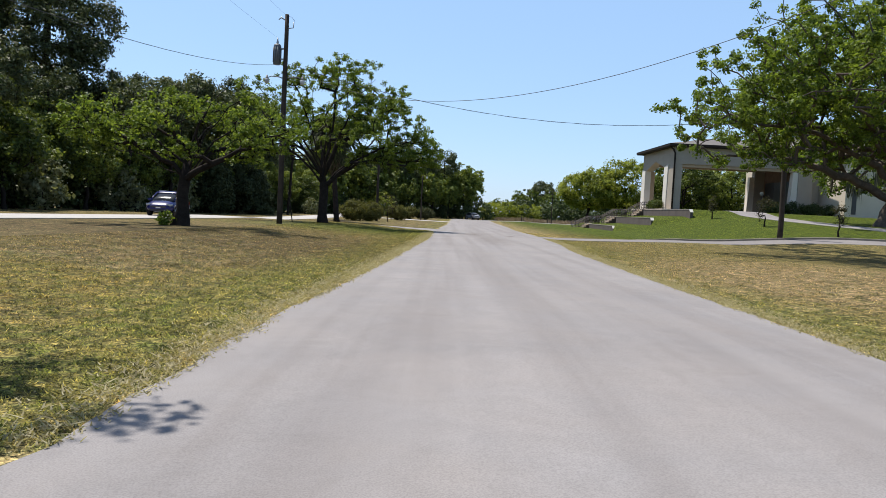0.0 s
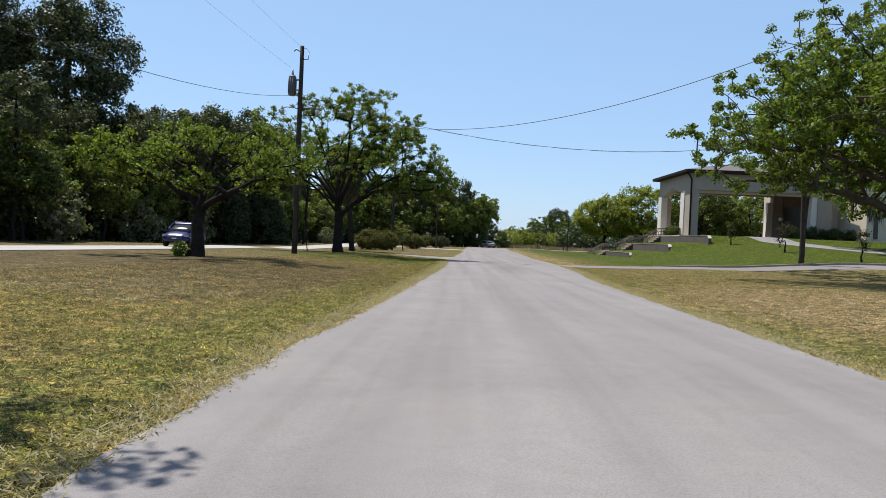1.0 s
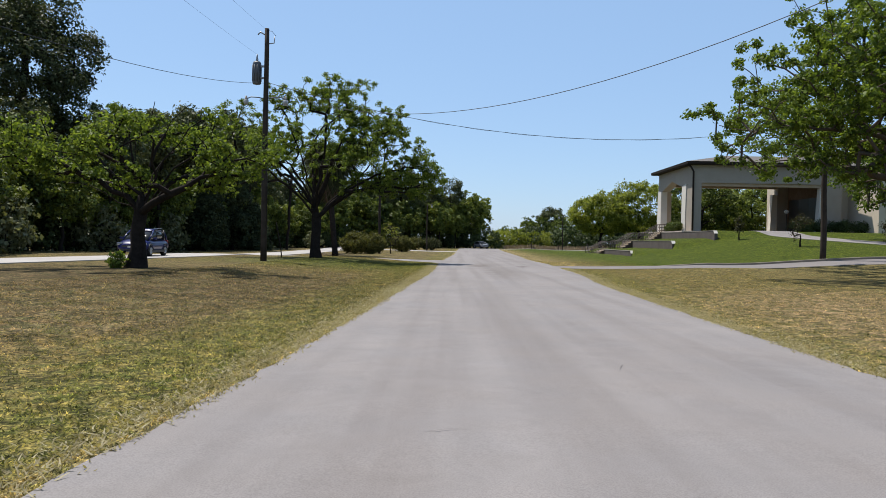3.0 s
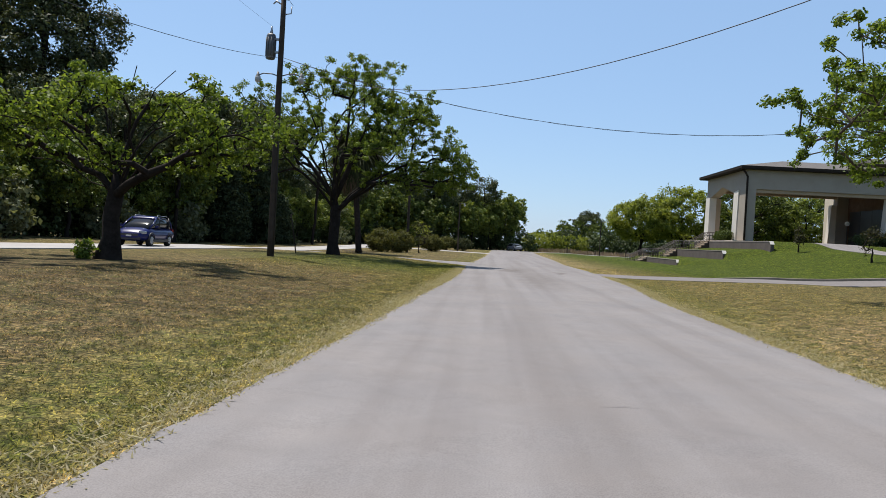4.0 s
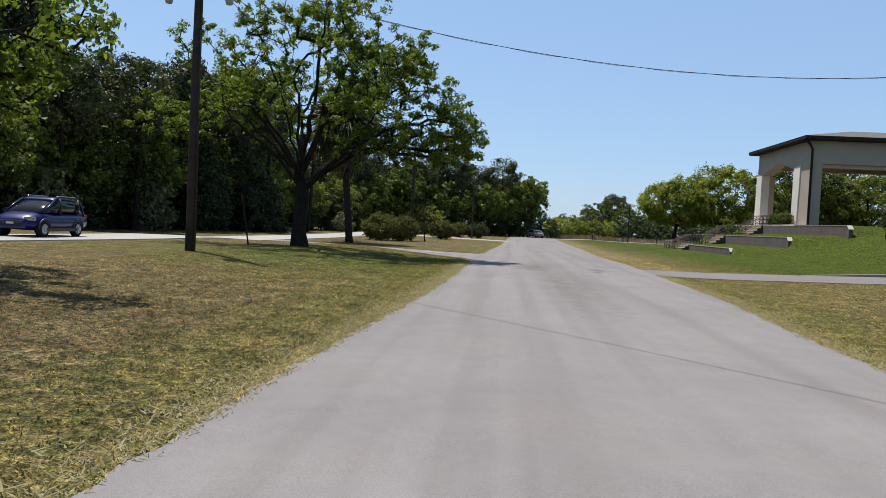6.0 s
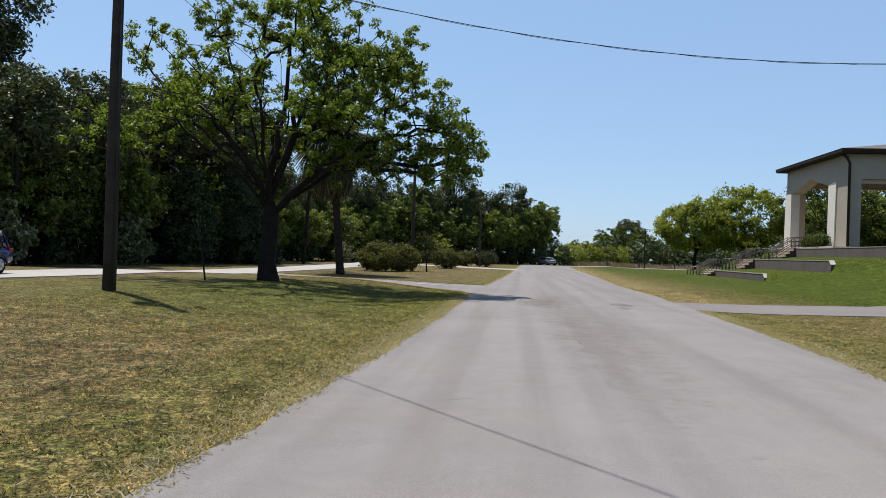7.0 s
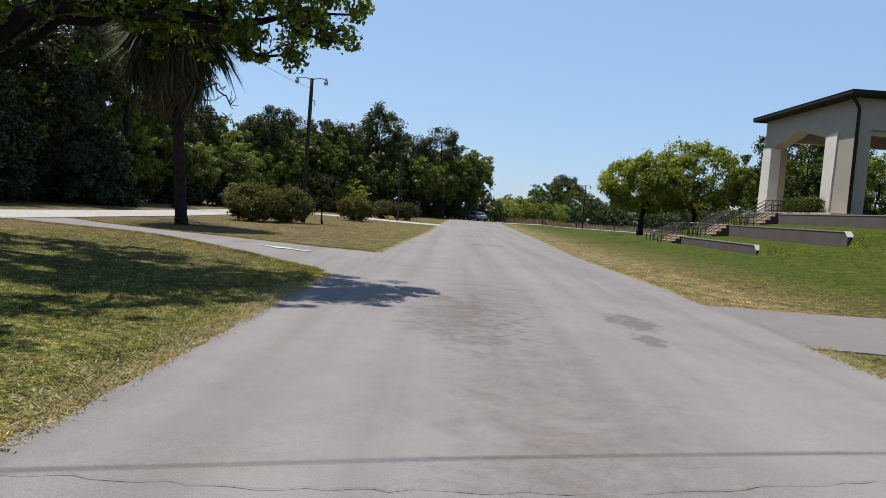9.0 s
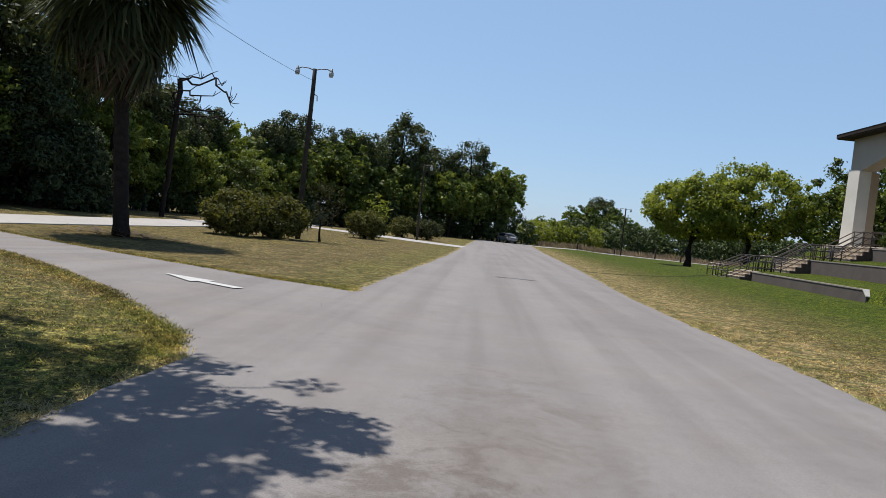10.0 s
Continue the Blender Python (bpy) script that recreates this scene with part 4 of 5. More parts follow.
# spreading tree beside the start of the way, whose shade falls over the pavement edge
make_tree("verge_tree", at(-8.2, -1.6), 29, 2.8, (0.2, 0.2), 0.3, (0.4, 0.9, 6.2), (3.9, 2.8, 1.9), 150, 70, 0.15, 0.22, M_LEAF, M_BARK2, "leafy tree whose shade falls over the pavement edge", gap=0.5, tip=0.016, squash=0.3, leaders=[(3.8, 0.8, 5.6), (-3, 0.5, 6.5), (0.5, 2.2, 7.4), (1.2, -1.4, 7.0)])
# great oak on the right-hand lawn
make_tree("lawn_oak", at(25.2, 30.0), 37, 3.4, (-0.6, 0.2), 0.58, (-0.8, 0, 9.8), (8.0, 8.6, 5.8), 640, 72, 0.165, 0.22, M_OAK, M_BARK, "wide oak with long limbs and green leaves", gap=0.68, tip=0.0145, squash=0.1, shell=0.15, flat=0.55, extra=np.vstack([cloud(28, 80, (-5.6, 0.0, 8.6), (3.2, 5.0, 2.2)), cloud(29, 170, (-4.6, -1.0, 9.6), (2.6, 4.2, 4.2)), cloud(30, 130, (-4.6, 11.0, 8.6), (2.8, 4.8, 2.0)), cloud(31, 100, (-9.0, -6.2, 8.2), (2.4, 3.2, 1.9)), cloud(6, 44, (-11.2, -1.8, 6.5), (3.0, 2.4, 1.2)), cloud(7, 30, (-8.8, -1.8, 9.2), (2.0, 2.0, 1.3)), cloud(26, 58, (-11.0, -2.2, 7.9), (2.3, 4.2, 1.9)), cloud(27, 80, (-7.6, -1.0, 7.2), (2.4, 5.5, 1.5)), cloud(8, 26, (-9.2, -1.4, 5.0), (4.0, 2.0, 0.7)), cloud(9, 70, (-4.8, 0.5, 6.0), (4.0, 4.5, 1.6)), cloud(19, 60, (-5.0, 0.5, 11.6), (3.0, 4.0, 2.4))]),
          leaders=[(-3.6, 9.0, 8.8), (-5.2, 13.5, 8.2), (-8.6, -6.2, 8.0), (-13.7, -2.0, 6.3), (-11.9, -1.2, 4.9), (-8.9, -1.5, 10.0), (-6.0, 0, 13.6), (-1.4, 3, 14.2), (3.6, 0, 12), (7.6, 1, 9), (1.6, -5, 10), (-5.4, -4, 9.5), (-4.4, 5, 9)])
make_tree("bank_oak", at(41, 60), 41, 3.5, (1.2, 0.0), 0.45, (0.0, 0, 7.0), (8.2, 6.5, 3.8), 240, 60, 0.3, 0.42, M_OAK, M_BARK, "leaning oak hung with grey moss", gap=0.58, tip=0.019, leaders=[(-4, 0, 8), (5, 1, 8), (1, -3, 9), (0, 3, 9.5)])

for x, y, h, sd in ((37.5, 106, 11.0, 44), (47, 110, 11.5, 45)):
    make_tree("portico_oak", at(x, y), sd, 3.2, (0.4, 0), 0.36, (0, 0, h * 0.6), (6.0, 5.0, h * 0.4), 170, 60, 0.34, 0.42, M_WOOD, M_BARK2, "open-branched oak standing behind the portico", gap=0.42, tip=0.02, group="oaks behind the portico", leaders=[(-3, 0, h * 0.8), (3, 1, h * 0.8), (0, -2, h * 0.9)])

# rounded oaks behind the stairs
OAKS = [(27.2, 127, 5.6, 10.6, 3), (35.0, 130, 6.6, 13.0, 4), (46, 126, 7.0, 11.5, 5), (57, 128, 7.5, 12, 6), (42, 112, 5.0, 8.5, 8), (66, 122, 7, 11.5, 7)]
for x, y, rad, h, sd in OAKS:
    make_tree("rounded_oak", at(x, y), 50 + sd, 2.6, (0, 0), 0.34, (0, 0, h * 0.6), (rad, rad * 0.9, h * 0.38), 260, 64, 0.38, 0.5, M_YEL if sd not in (6, 8) else M_WOOD, M_BARK2, "dense rounded tree with yellow-green leaves" if sd not in (6, 8) else "dense rounded dark green tree behind the portico", squash=0.25, gap=0.1, shell=0.55, flat=0.75, group="trees behind the stairs", tip=0.02)


# ---------------------------------------------------------------- woods
def wood_tree(seed, kind):
    rng = np.random.default_rng(seed)
    if kind == "pine":
        h = 12 + 3 * rng.random()
        th = make_tree("pine_tree", pose(0, 0, -60), seed, h * 0.86, (rng.normal() * 0.5, rng.normal() * 0.5), 0.2, (0, 0, h * 0.79), (2.8, 2.8, h * 0.22), 46, 86, 0.395, 0.5, M_PINE, M_BARK2, "tall dark pine with clumped needles", aspect=0.45, gap=0.3, tip=0.022, low=0.5, flat=0.8, group="woodland trees", sides=3)
    elif kind in ("broad", "deep"):
        h = 9 + 3 * rng.random()
        n_, k_, leaf_ = (100, 43, 0.385) if kind == "broad" else (90, 25, 0.63)
        th = make_tree("woodland_tree", pose(0, 0, -60), seed, h * 0.4, (rng.normal() * 0.4, rng.normal() * 0.4), 0.2, (0, 0, h * 0.63), (3.6, 3.6, h * 0.38), n_, k_, leaf_, 0.42, M_WOOD, M_BARK2, "dense dark green woodland tree", gap=0.45, tip=0.018, group="woodland trees", sides=3)
    else:
        h = 4.2 + 1.2 * rng.random()
        th = make_tree("woodland_shrub", pose(0, 0, -60), seed, h * 0.25, (0, 0), 0.09, (0, 0, h * 0.5), (2.4, 2.4, h * 0.48), 50, 22, 0.43, 0.42, {"shrub": M_UNDER, "pale": M_YEL, "silver": M_SILVER_LEAF}[kind], M_BARK2, {"shrub": "leafy dark green understorey shrub", "pale": "leafy yellow-green shrub at the wood edge", "silver": "greyish pale-leaved shrub at the wood edge"}[kind], gap=0.45, tip=0.012, group="woodland shrubs", category="shrub", sides=3)
    return th


STOCK = {k: [wood_tree(100 + 10 * i + j, k) for j in range(n)] for i, (k, n) in enumerate((("pine", 4), ("broad", 4), ("deep", 3), ("shrub", 3), ("pale", 1), ("silver", 1)))}
USED = set()
wr = random.Random(8)


def plant(kind, x, y, s=1.0, pick=None):
    src = STOCK[kind][wr.randrange(len(STOCK[kind]))] if pick is None else STOCK[kind][pick % len(STOCK[kind])]
    m = pose(x, y, land(x, y) - 0.05, 0, 0, wr.uniform(0, 360))
    if src.name not in USED:
        USED.add(src.name)
        ob = src
        ob.matrix_basis = m
    else:
        ob = copy_thing(src, m)
    ob.scale = (s * wr.uniform(0.92, 1.08), s * wr.uniform(0.92, 1.08), s)
    return ob


def wood_edge(y):
    return lerp_table([(-10, -30), (30, -27.6), (50, -29.0), (96, -29.0), (110, -25), (126, -20), (140, -10), (148, -1.5), (156, 5.5)], y)


y = 32.0
while y < 158:
    e = wood_edge(y)
    tall = lerp_table([(20, 0.9), (45, 0.8), (58, 0.84), (70, 0.98), (80, 1.05), (95, 1.0), (115, 0.8), (135, 0.95), (150, 1.0)], y)
    if y > 118 and wr.random() < 0.7:
        plant("shrub", e - wr.uniform(0, 1.5), y, wr.uniform(0.6, 1.0))
    plant("shrub", e - wr.uniform(1.9, 2.6), y + 0.6, wr.uniform(0.6, 0.8))
    plant("shrub", e - wr.uniform(3.0, 4.2), y + 2.6, wr.uniform(0.8, 0.95))
    plant("shrub", e - wr.uniform(5, 6.5), y + 1.5, wr.uniform(1.0, 1.25))
    if y < 112:
        plant("deep", e - wr.uniform(5.5, 7.5), y + 3.0, wr.uniform(0.95, 1.1) * tall)
    plant("broad" if y < 128 else "deep", e - wr.uniform(0.4, 2.2), y + 1, wr.uniform(0.72, 1.0) * tall)
    if wr.random() < 0.8:
        plant("pine", e - wr.uniform(4, 10), y + wr.uniform(-1, 2), wr.uniform(0.85, 1.05) * tall)
    plant("broad" if y < 100 else "deep", e - wr.uniform(3.2, 4.6), y + 2.6, wr.uniform(0.8, 1.0) * tall)
    if wr.random() < 0.75:
        plant("deep", e - wr.uniform(6, 10), y + wr.uniform(-1, 1), wr.uniform(1.0, 1.2) * tall)
    y += 4.0
for x, yy, s in ((-32, 52, 0.78), (-38, 68, 0.98), (-31, 72, 1.0), (-29, 40, 0.75), (-28.5, 59, 0.82), (-30, 64, 0.9), (-28.5, 68.5, 0.96), (-31, 76, 1.06), (-34, 66, 0.95), (-30, 61.5, 0.86), (-9.6, 150, 1.32), (-13.5, 149, 0.95), (-18, 141, 0.95), (-22, 130, 0.95), (-4.5, 153, 0.92), (-28, 99, 1.2), (-30, 104, 1.25), (-31.5, 98, 1.3), (-29, 109, 1.0), (-29, 79, 1.1), (-31, 83, 1.3), (-27.5, 87, 1.25), (-33, 90, 1.35), (-29, 95, 1.1), (-16, 160, 1.12)):
    plant("pine", x, yy, s)
for x, yy, h, sd in ((-40.3, 65, 24.5, 401), (-47.5, 60, 25, 402)):
    make_tree("pine_tree", at(x, yy), sd, h * 0.95, (0.6, 0.3), 0.34, (0.3, 0, h * 0.7), (6.4, 5.8, h * 0.29), 210, 150, 0.4, 0.72, M_PINE, M_BARK2, "very tall pine with dense rounded needle clumps", aspect=0.42, gap=0.4, tip=0.024, low=0.4, flat=0.7, group="woodland trees", shell=0.3, sides=4)
for x, yy, s in ((-28.2, 44.5, 0.85), (-28.4, 57, 0.85), (-28.0, 71, 0.85), (-28.4, 92, 0.85), (-21.5, 112, 0.6), (-17.5, 127, 0.6)):
    plant("silver", x, yy, s)
for x, yy, s in ((-12.5, 136, 1.1),):
    plant("pale", x, yy, s)
for k in range(6):
    plant("deep", -29.5 - wr.uniform(0, 4), 2 + 5 * k, wr.uniform(0.8, 1.0))
# dark dense cedars at the wood's edge
for x, yy, h, rad, sd in ((-26.6, 86.5, 11.5, 3.4, 411), (-24.6, 88.5, 5.8, 2.1, 412), (-27.5, 79.0, 8.5, 2.8, 413)):
    taper = np.array([(q[0] * (1.25 - 0.95 * q[2] / h), q[1] * (1.25 - 0.95 * q[2] / h), q[2]) for q in cloud(sd, 190, (0, 0, h * 0.5), (rad * 0.8, rad * 0.8, h * 0.47))])
    make_tree("cedar_tree", at(x, yy), sd, h * 0.9, (0.1, 0), 0.17, (0, 0, h * 0.4), (rad * 0.9, rad * 0.9, h * 0.38), 60, 60, 0.34, 0.4, M_CEDAR, M_BARK2, "dense dark cedar with foliage down to the ground", aspect=0.4, gap=0.1, tip=0.012, low=0.1, group="woodland trees", extra=taper, sides=3)
# woods across the end of the view
for x in np.arange(-34, 8, 4.0):
    plant("deep", x, 164 + wr.uniform(-3, 3), wr.uniform(1.0, 1.2))
    if x < -5:
        plant("pine", x + 2, 170 + wr.uniform(0, 6), wr.uniform(0.9, 1.08))
plant("broad", 5.5, 158, 0.95)
plant("shrub", 9.5, 160, 1.1)
for x, yy, s in ((2.2, 159.5, 0.9), (3.8, 162, 1.1), (6.6, 161, 0.9), (-1, 161, 1.0)):
    plant("shrub", x, yy, s)
for x, yy, s in ((13.0, 165, 0.95), (16.0, 168, 1.05), (18.8, 166, 0.9), (22.5, 168, 0.85)):
    plant("pale", x, yy, s)
for x in np.arange(11, 84, 3.0):
    plant("pale" if wr.random() < 0.45 and x < 24 else "shrub", x, 169 + wr.uniform(-2, 5), wr.uniform(0.8, 1.15))
    if x > 14 and wr.random() < 0.7:
        plant("deep", x, 182 + wr.uniform(-3, 5), wr.uniform(0.5, 0.75))
    plant("deep", x + 2, 196 + wr.uniform(0, 14), wr.uniform(0.42, 0.62))
for x in np.arange(20, 78, 3.4):
    plant("shrub", x + wr.uniform(-1, 1), 177 + wr.uniform(-3, 3), wr.uniform(1.15, 1.45))
make_tree("slash_pine", at(30.6, 214), 77, 8.4, (0.3, 0), 0.32, (0, 0, 9.2), (4.3, 3.8, 3.0), 80, 80, 0.6, 0.52, M_PINE, M_BARK2, "lone flat-topped pine standing over far scrub", aspect=0.3, gap=0.4, tip=0.03)
for k, srcs in STOCK.items():
    for i, src in enumerate(srcs):
        if src.name not in USED:
            plant(k, -40, 60 + 8 * i, 1.0, i)


# ---------------------------------------------------------------- poles, lamps and wires
def bucket_lamp(parent, side, z, reach):
    """A gooseneck arm with a grey-capped, grey bucket lamp."""
    bm = bmesh.new()
    tube(bm, [(0, 0, z), (side * reach * 0.35, 0, z + 0.12), (side * reach * 0.75, 0, z + 0.14), (side * reach, 0, z + 0.02)], 0.03, 8)
    arm = part("lamp_arm", bm, M_ARM, parent)
    bm = bmesh.new()
    tube(bm, [(side * reach, 0, z + 0.2), (side * reach, 0, z + 0.02), (side * reach, 0, z - 0.03)], [0.05, 0.09, 0.13], 10)
    part("lamp_head", bm, M_ARM, parent, "dark grey lamp head")
    bm = bmesh.new()
    tube(bm, [(side * reach, 0, z - 0.031), (side * reach, 0, z - 0.17), (side * reach, 0, z - 0.3)], [0.145, 0.145, 0.11], 12)
    part("diffuser", bm, M_LENS, parent, "grey bucket diffuser")


def wooden_pole(name, x, y, h, r0, r1, label):
    th = empty(name, at(x, y), label, "utility pole")
    bm = bmesh.new()
    n = 9
    tube(bm, [(0.02 * math.sin(k), 0.02 * math.cos(k * 1.3), -0.4 + (h + 0.4) * k / n) for k in range(n + 1)], [r0 + (r1 - r0) * k / n for k in range(n + 1)], 12)
    part("pole", bm, M_POLE, th)
    return th


UX, UY = -9.97, 38.2
U0 = land(UX, UY)
up = wooden_pole("utility_pole", UX, UY, 12.95, 0.185, 0.125, "weathered wooden utility pole with a transformer can and two lamps")
bucket_lamp(up, 1, 9.0, 1.1)
bucket_lamp(up, -1, 9.0, 1.1)
bm = bmesh.new()
tube(bm, [(-0.52, 0, 9.85), (-0.52, 0, 9.9), (-0.52, 0, 11.0), (-0.52, 0, 11.1)], [0.2, 0.235, 0.235, 0.18], 16)
for k in range(10):
    a = 2 * math.pi * k / 10
    tube(bm, [(-0.52 + 0.245 * math.cos(a), 0.245 * math.sin(a), 10.0), (-0.52 + 0.245 * math.cos(a), 0.245 * math.sin(a), 10.9)], 0.025, 5)
can = part("transformer", bm, M_CAN, up, "grey ribbed transformer can")
bm = bmesh.new()
tube(bm, [(-0.52, 0, 11.08), (-0.52, 0, 11.2), (-0.52, 0, 11.32), (-0.52, 0, 11.5)], [0.05, 0.08, 0.05, 0.03], 10)
part("bushing", bm, M_METAL, up)
for z in (10.15, 10.8):
    part("bracket", boxed(-0.3, -0.1, -0.08, 0.08, z, z + 0.09, bevel=0.01), M_METAL, up)
part("cutout_arm", tube(bmesh.new(), [(0.1, 0, 12.1), (0.42, 0, 12.15), (0.44, 0, 12.5)], 0.03, 8), M_METAL, up)
part("insulator", tube(bmesh.new(), [(-0.1, 0, 12.6), (-0.35, 0, 12.75), (-0.5, 0, 12.6)], [0.03, 0.05, 0.03], 8), M_METAL, up)
part("top_wire", tube(bmesh.new(), [(0.5, 0, 12.55), (0.3, 0, 12.8), (0, 0, 12.85)], 0.012, 6), M_CABLE, up)
part("meter_cable", tube(bmesh.new(), [(0.15, -0.1, 9.7), (0.18, -0.12, 6), (0.19, -0.12, 0.2)], 0.02, 6), M_CABLE, up)

rp = wooden_pole("utility_pole", 25.3, 46.3, 9.3, 0.2, 0.15, "brown wooden pole standing on the green bank")
part("bracket", boxed(-0.25, 0.1, -0.2, -0.1, 8.6, 8.72, bevel=0.01), M_METAL, rp)

lp = wooden_pole("lamp_pole", -8.03, 83.1, 9.95, 0.17, 0.12, "slim wooden lamp pole with two curved arms")
bucket_lamp(lp, 1, 9.85, 1.0)
bucket_lamp(lp, -1, 9.85, 1.0)
part("cable_hook", tube(bmesh.new(), [(0.1, 0, 8.5), (0.3, 0, 8.4), (0.32, 0, 8.1)], 0.03, 8), M_METAL, lp)
fp = wooden_pole("lamp_pole", -3.3, 109, 7.2, 0.11, 0.08, "thin distant wooden lamp pole")
bucket_lamp(fp, 1, 7.0, 0.7)
fr = wooden_pole("lamp_pole", 24.5, 153, 7.3, 0.12, 0.09, "far lamp pole with two short arms")
bucket_lamp(fr, 1, 7.1, 0.8)
bucket_lamp(fr, -1, 7.1, 0.8)
wooden_pole("utility_pole", 16.0, 7.2, 11.2, 0.18, 0.13, "wooden pole that carries the road-crossing cable")
farp = wooden_pole("utility_pole", -10.5, -44, 13.4, 0.18, 0.13, "wooden pole carrying the cable along the lawn")


def cable(a, b, sag, r, label, twist=False):
    a, b = Vector(a), Vector(b)
    n = 40
    pts = [a.lerp(b, k / n) - Vector((0, 0, sag * 4 * (k / n) * (1 - k / n))) for k in range(n + 1)]
    bm = bmesh.new()
    tube(bm, pts, r, 6)
    if twist:
        tube(bm, [p + Vector((0.02 * math.sin(k * 2.1), 0, 0.02 * math.cos(k * 2.1) - 0.02)) for k, p in enumerate(pts)], r * 0.6, 5)
    return solo("overhead_cable", bm, M_CABLE, Matrix(), label, "cable", "overhead cables")


top = 10.0
cable((UX + 0.13, UY, top + 0.05), (25.3, 46.2, 9.9), 2.13, 0.012, "thick black cable sagging between two poles", True)
cable((UX + 0.13, UY, top - 0.1), (16.0, 7.2, 10.35), 3.85, 0.011, "black cable crossing high over the road")
cable((UX, UY - 0.13, top), (-10.5, -44, 9.9), 4.6, 0.011, "black cable running along the lawn poles")
cable((UX, UY - 0.12, U0 + 12.85), (-10.5, -43.9, 13.0), 1.3, 0.004, "thin wire between the tops of two poles")
cable((UX - 0.52, UY - 0.05, U0 + 11.5), (-10.9, -43.9, 11.7), 1.3, 0.004, "thin wire from the transformer along the poles")
cable((UX, UY + 0.13, top), (-8.0, 83.0, 9.0), 1.1, 0.01, "thin service wire to the lamp pole")

# ---------------------------------------------------------------- palm


def palm(x, y, h):
    rng = np.random.default_rng(61)
    th = empty("cabbage_palm", at(x, y), "tall palm with a dark shaggy crown and hanging dead fronds", "palm")
    bm = bmesh.new()
    n = 26
    pts, rad = [], []
    for k in range(n + 1):
        t = k / n
        pts.append((-0.85 * t, 0.05 * t, -0.2 + (h + 0.2) * t))
        rad.append((0.29 if k % 2 else 0.26) * (1.2 - 0.2 * min(1, t * 8)) * (1 - 0.1 * t))
    tube(bm, pts, rad, 12)
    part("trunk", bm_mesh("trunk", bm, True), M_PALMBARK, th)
    top_ = Vector(pts[-1])

    def frond(seed, length, stiff):
        r = np.random.default_rng(seed)
        V = []
        hub = np.array((length * 0.45, 0, 0.0))
        V += [(0, -0.02, 0), (0, 0.02, 0), (hub[0], 0.015, 0), (hub[0], -0.015, 0)]
        for k in range(30):
            a = radians(-118 + 236 * k / 29 + r.normal() * 2)
            L = length * 0.62 * (0.75 + 0.25 * math.cos(a * 0.7)) * r.uniform(0.9, 1.08)
            d = np.array((math.cos(a), math.sin(a), 0.12 * math.sin(3 * a)))
            s_ = np.array((-math.sin(a), math.cos(a), 0)) * 0.07
            drop = np.array((0, 0, -1)) * L * L * (0.45 if stiff else 0.9) * r.uniform(0.6, 1.2)
            mid_ = hub + d * L * 0.55 + drop * 0.2
            V += [tuple(hub), tuple(mid_ + s_), tuple(hub + d * L + drop), tuple(mid_ - s_)]
        return quad_mesh("frond", np.array(V))
    green = [frond(s_, 3.0, True) for s_ in (1, 2, 3)]
    dead = [frond(s_, 2.2, False) for s_ in (7, 8)]
    for me in green:
        me.materials.append(M_PALM)
    for me in dead:
        me.materials.append(M_DEAD)
    for k in range(126):
        live = k < 76
        az = k * 137.5 + rng.normal() * 8
        el = rng.uniform(-62, 66) if live else rng.uniform(-84, -26)
        ob = new("frond" if live else "dead_frond", (green if live else dead)[k % (3 if live else 2)])
        ob.parent = th
        ob.matrix_local = Matrix.Translation(top_ + Vector((0, 0, rng.uniform(-0.35, 0.1) if live else rng.uniform(-1.1, -0.1)))) @ Euler((0, 0, radians(az))).to_matrix().to_4x4() @ Euler((rng.normal() * 0.3, radians(-el), 0)).to_matrix().to_4x4()
        ob.scale = (rng.uniform(0.78, 1.12),) * 3
        if not live:
            tagged(ob, "brown dead hanging frond")
    return th


palm(-10.72, 67.7, 8.7)

# fallen fronds and litter round the palm's foot
rng = np.random.default_rng(66)
V = []
for k in range(420):
    a, q = rng.uniform(0, 6.28), abs(rng.normal()) * 0.9
    p = np.array((q * math.cos(a) * 1.7, q * math.sin(a) * 0.8, abs(rng.normal()) * 0.09 * max(0.1, 1.4 - q)))
    d = np.array((math.cos(a + rng.normal() * 0.7), math.sin(a + rng.normal() * 0.7), rng.uniform(-0.05, 0.25))) * rng.uniform(0.3, 0.8)
    s_ = np.array((-d[1], d[0], 0.02)) * 0.05
    V += [tuple(p), tuple(p + d * 0.5 + s_), tuple(p + d), tuple(p + d * 0.5 - s_)]
solo("fallen_fronds", quad_mesh("fallen_fronds", np.array(V)), M_DEAD, at(-10.72, 67.5, 0, 0.03), "heap of brown fallen fronds round the palm", "leaf litter", kind="stuff")

# ---------------------------------------------------------------- shrubs and saplings
def bush(x, y, rx, ry, h, seed, label, material=M_HEDGE, name="bush", group="clipped bushes", leaf=0.17, n=90, sides=1.0):
    return make_tree(name, at(x, y), seed, h * 0.2, (0, 0), 0.07, (0, 0, h * 0.52), (rx, ry, h * 0.46), n, 60, leaf, 0.24, material, M_BARK2, label, gap=0.2, tip=0.012, group=group, shell=0.55, flat=0.8, category="bush", low=0.3, sides=4)


bush(-10.3, 78.6, 1.65, 1.6, 2.35, 301, "broad rounded bush with olive and reddish leaves", n=130)
bush(-8.6, 81.0, 1.5, 1.5, 2.15, 302, "rounded bush with olive and reddish leaves", n=110)
bush(-6.3, 97.0, 1.45, 1.4, 2.15, 303, "neat round clipped bush on the verge", n=110)
bush(-5.2, 114, 1.3, 1.3, 2.0, 304, "pale round bush near the far drive")
bush(-2.8, 115, 1.4, 1.3, 2.0, 305, "grey-green spiky bush near the far drive", material=M_PALM)
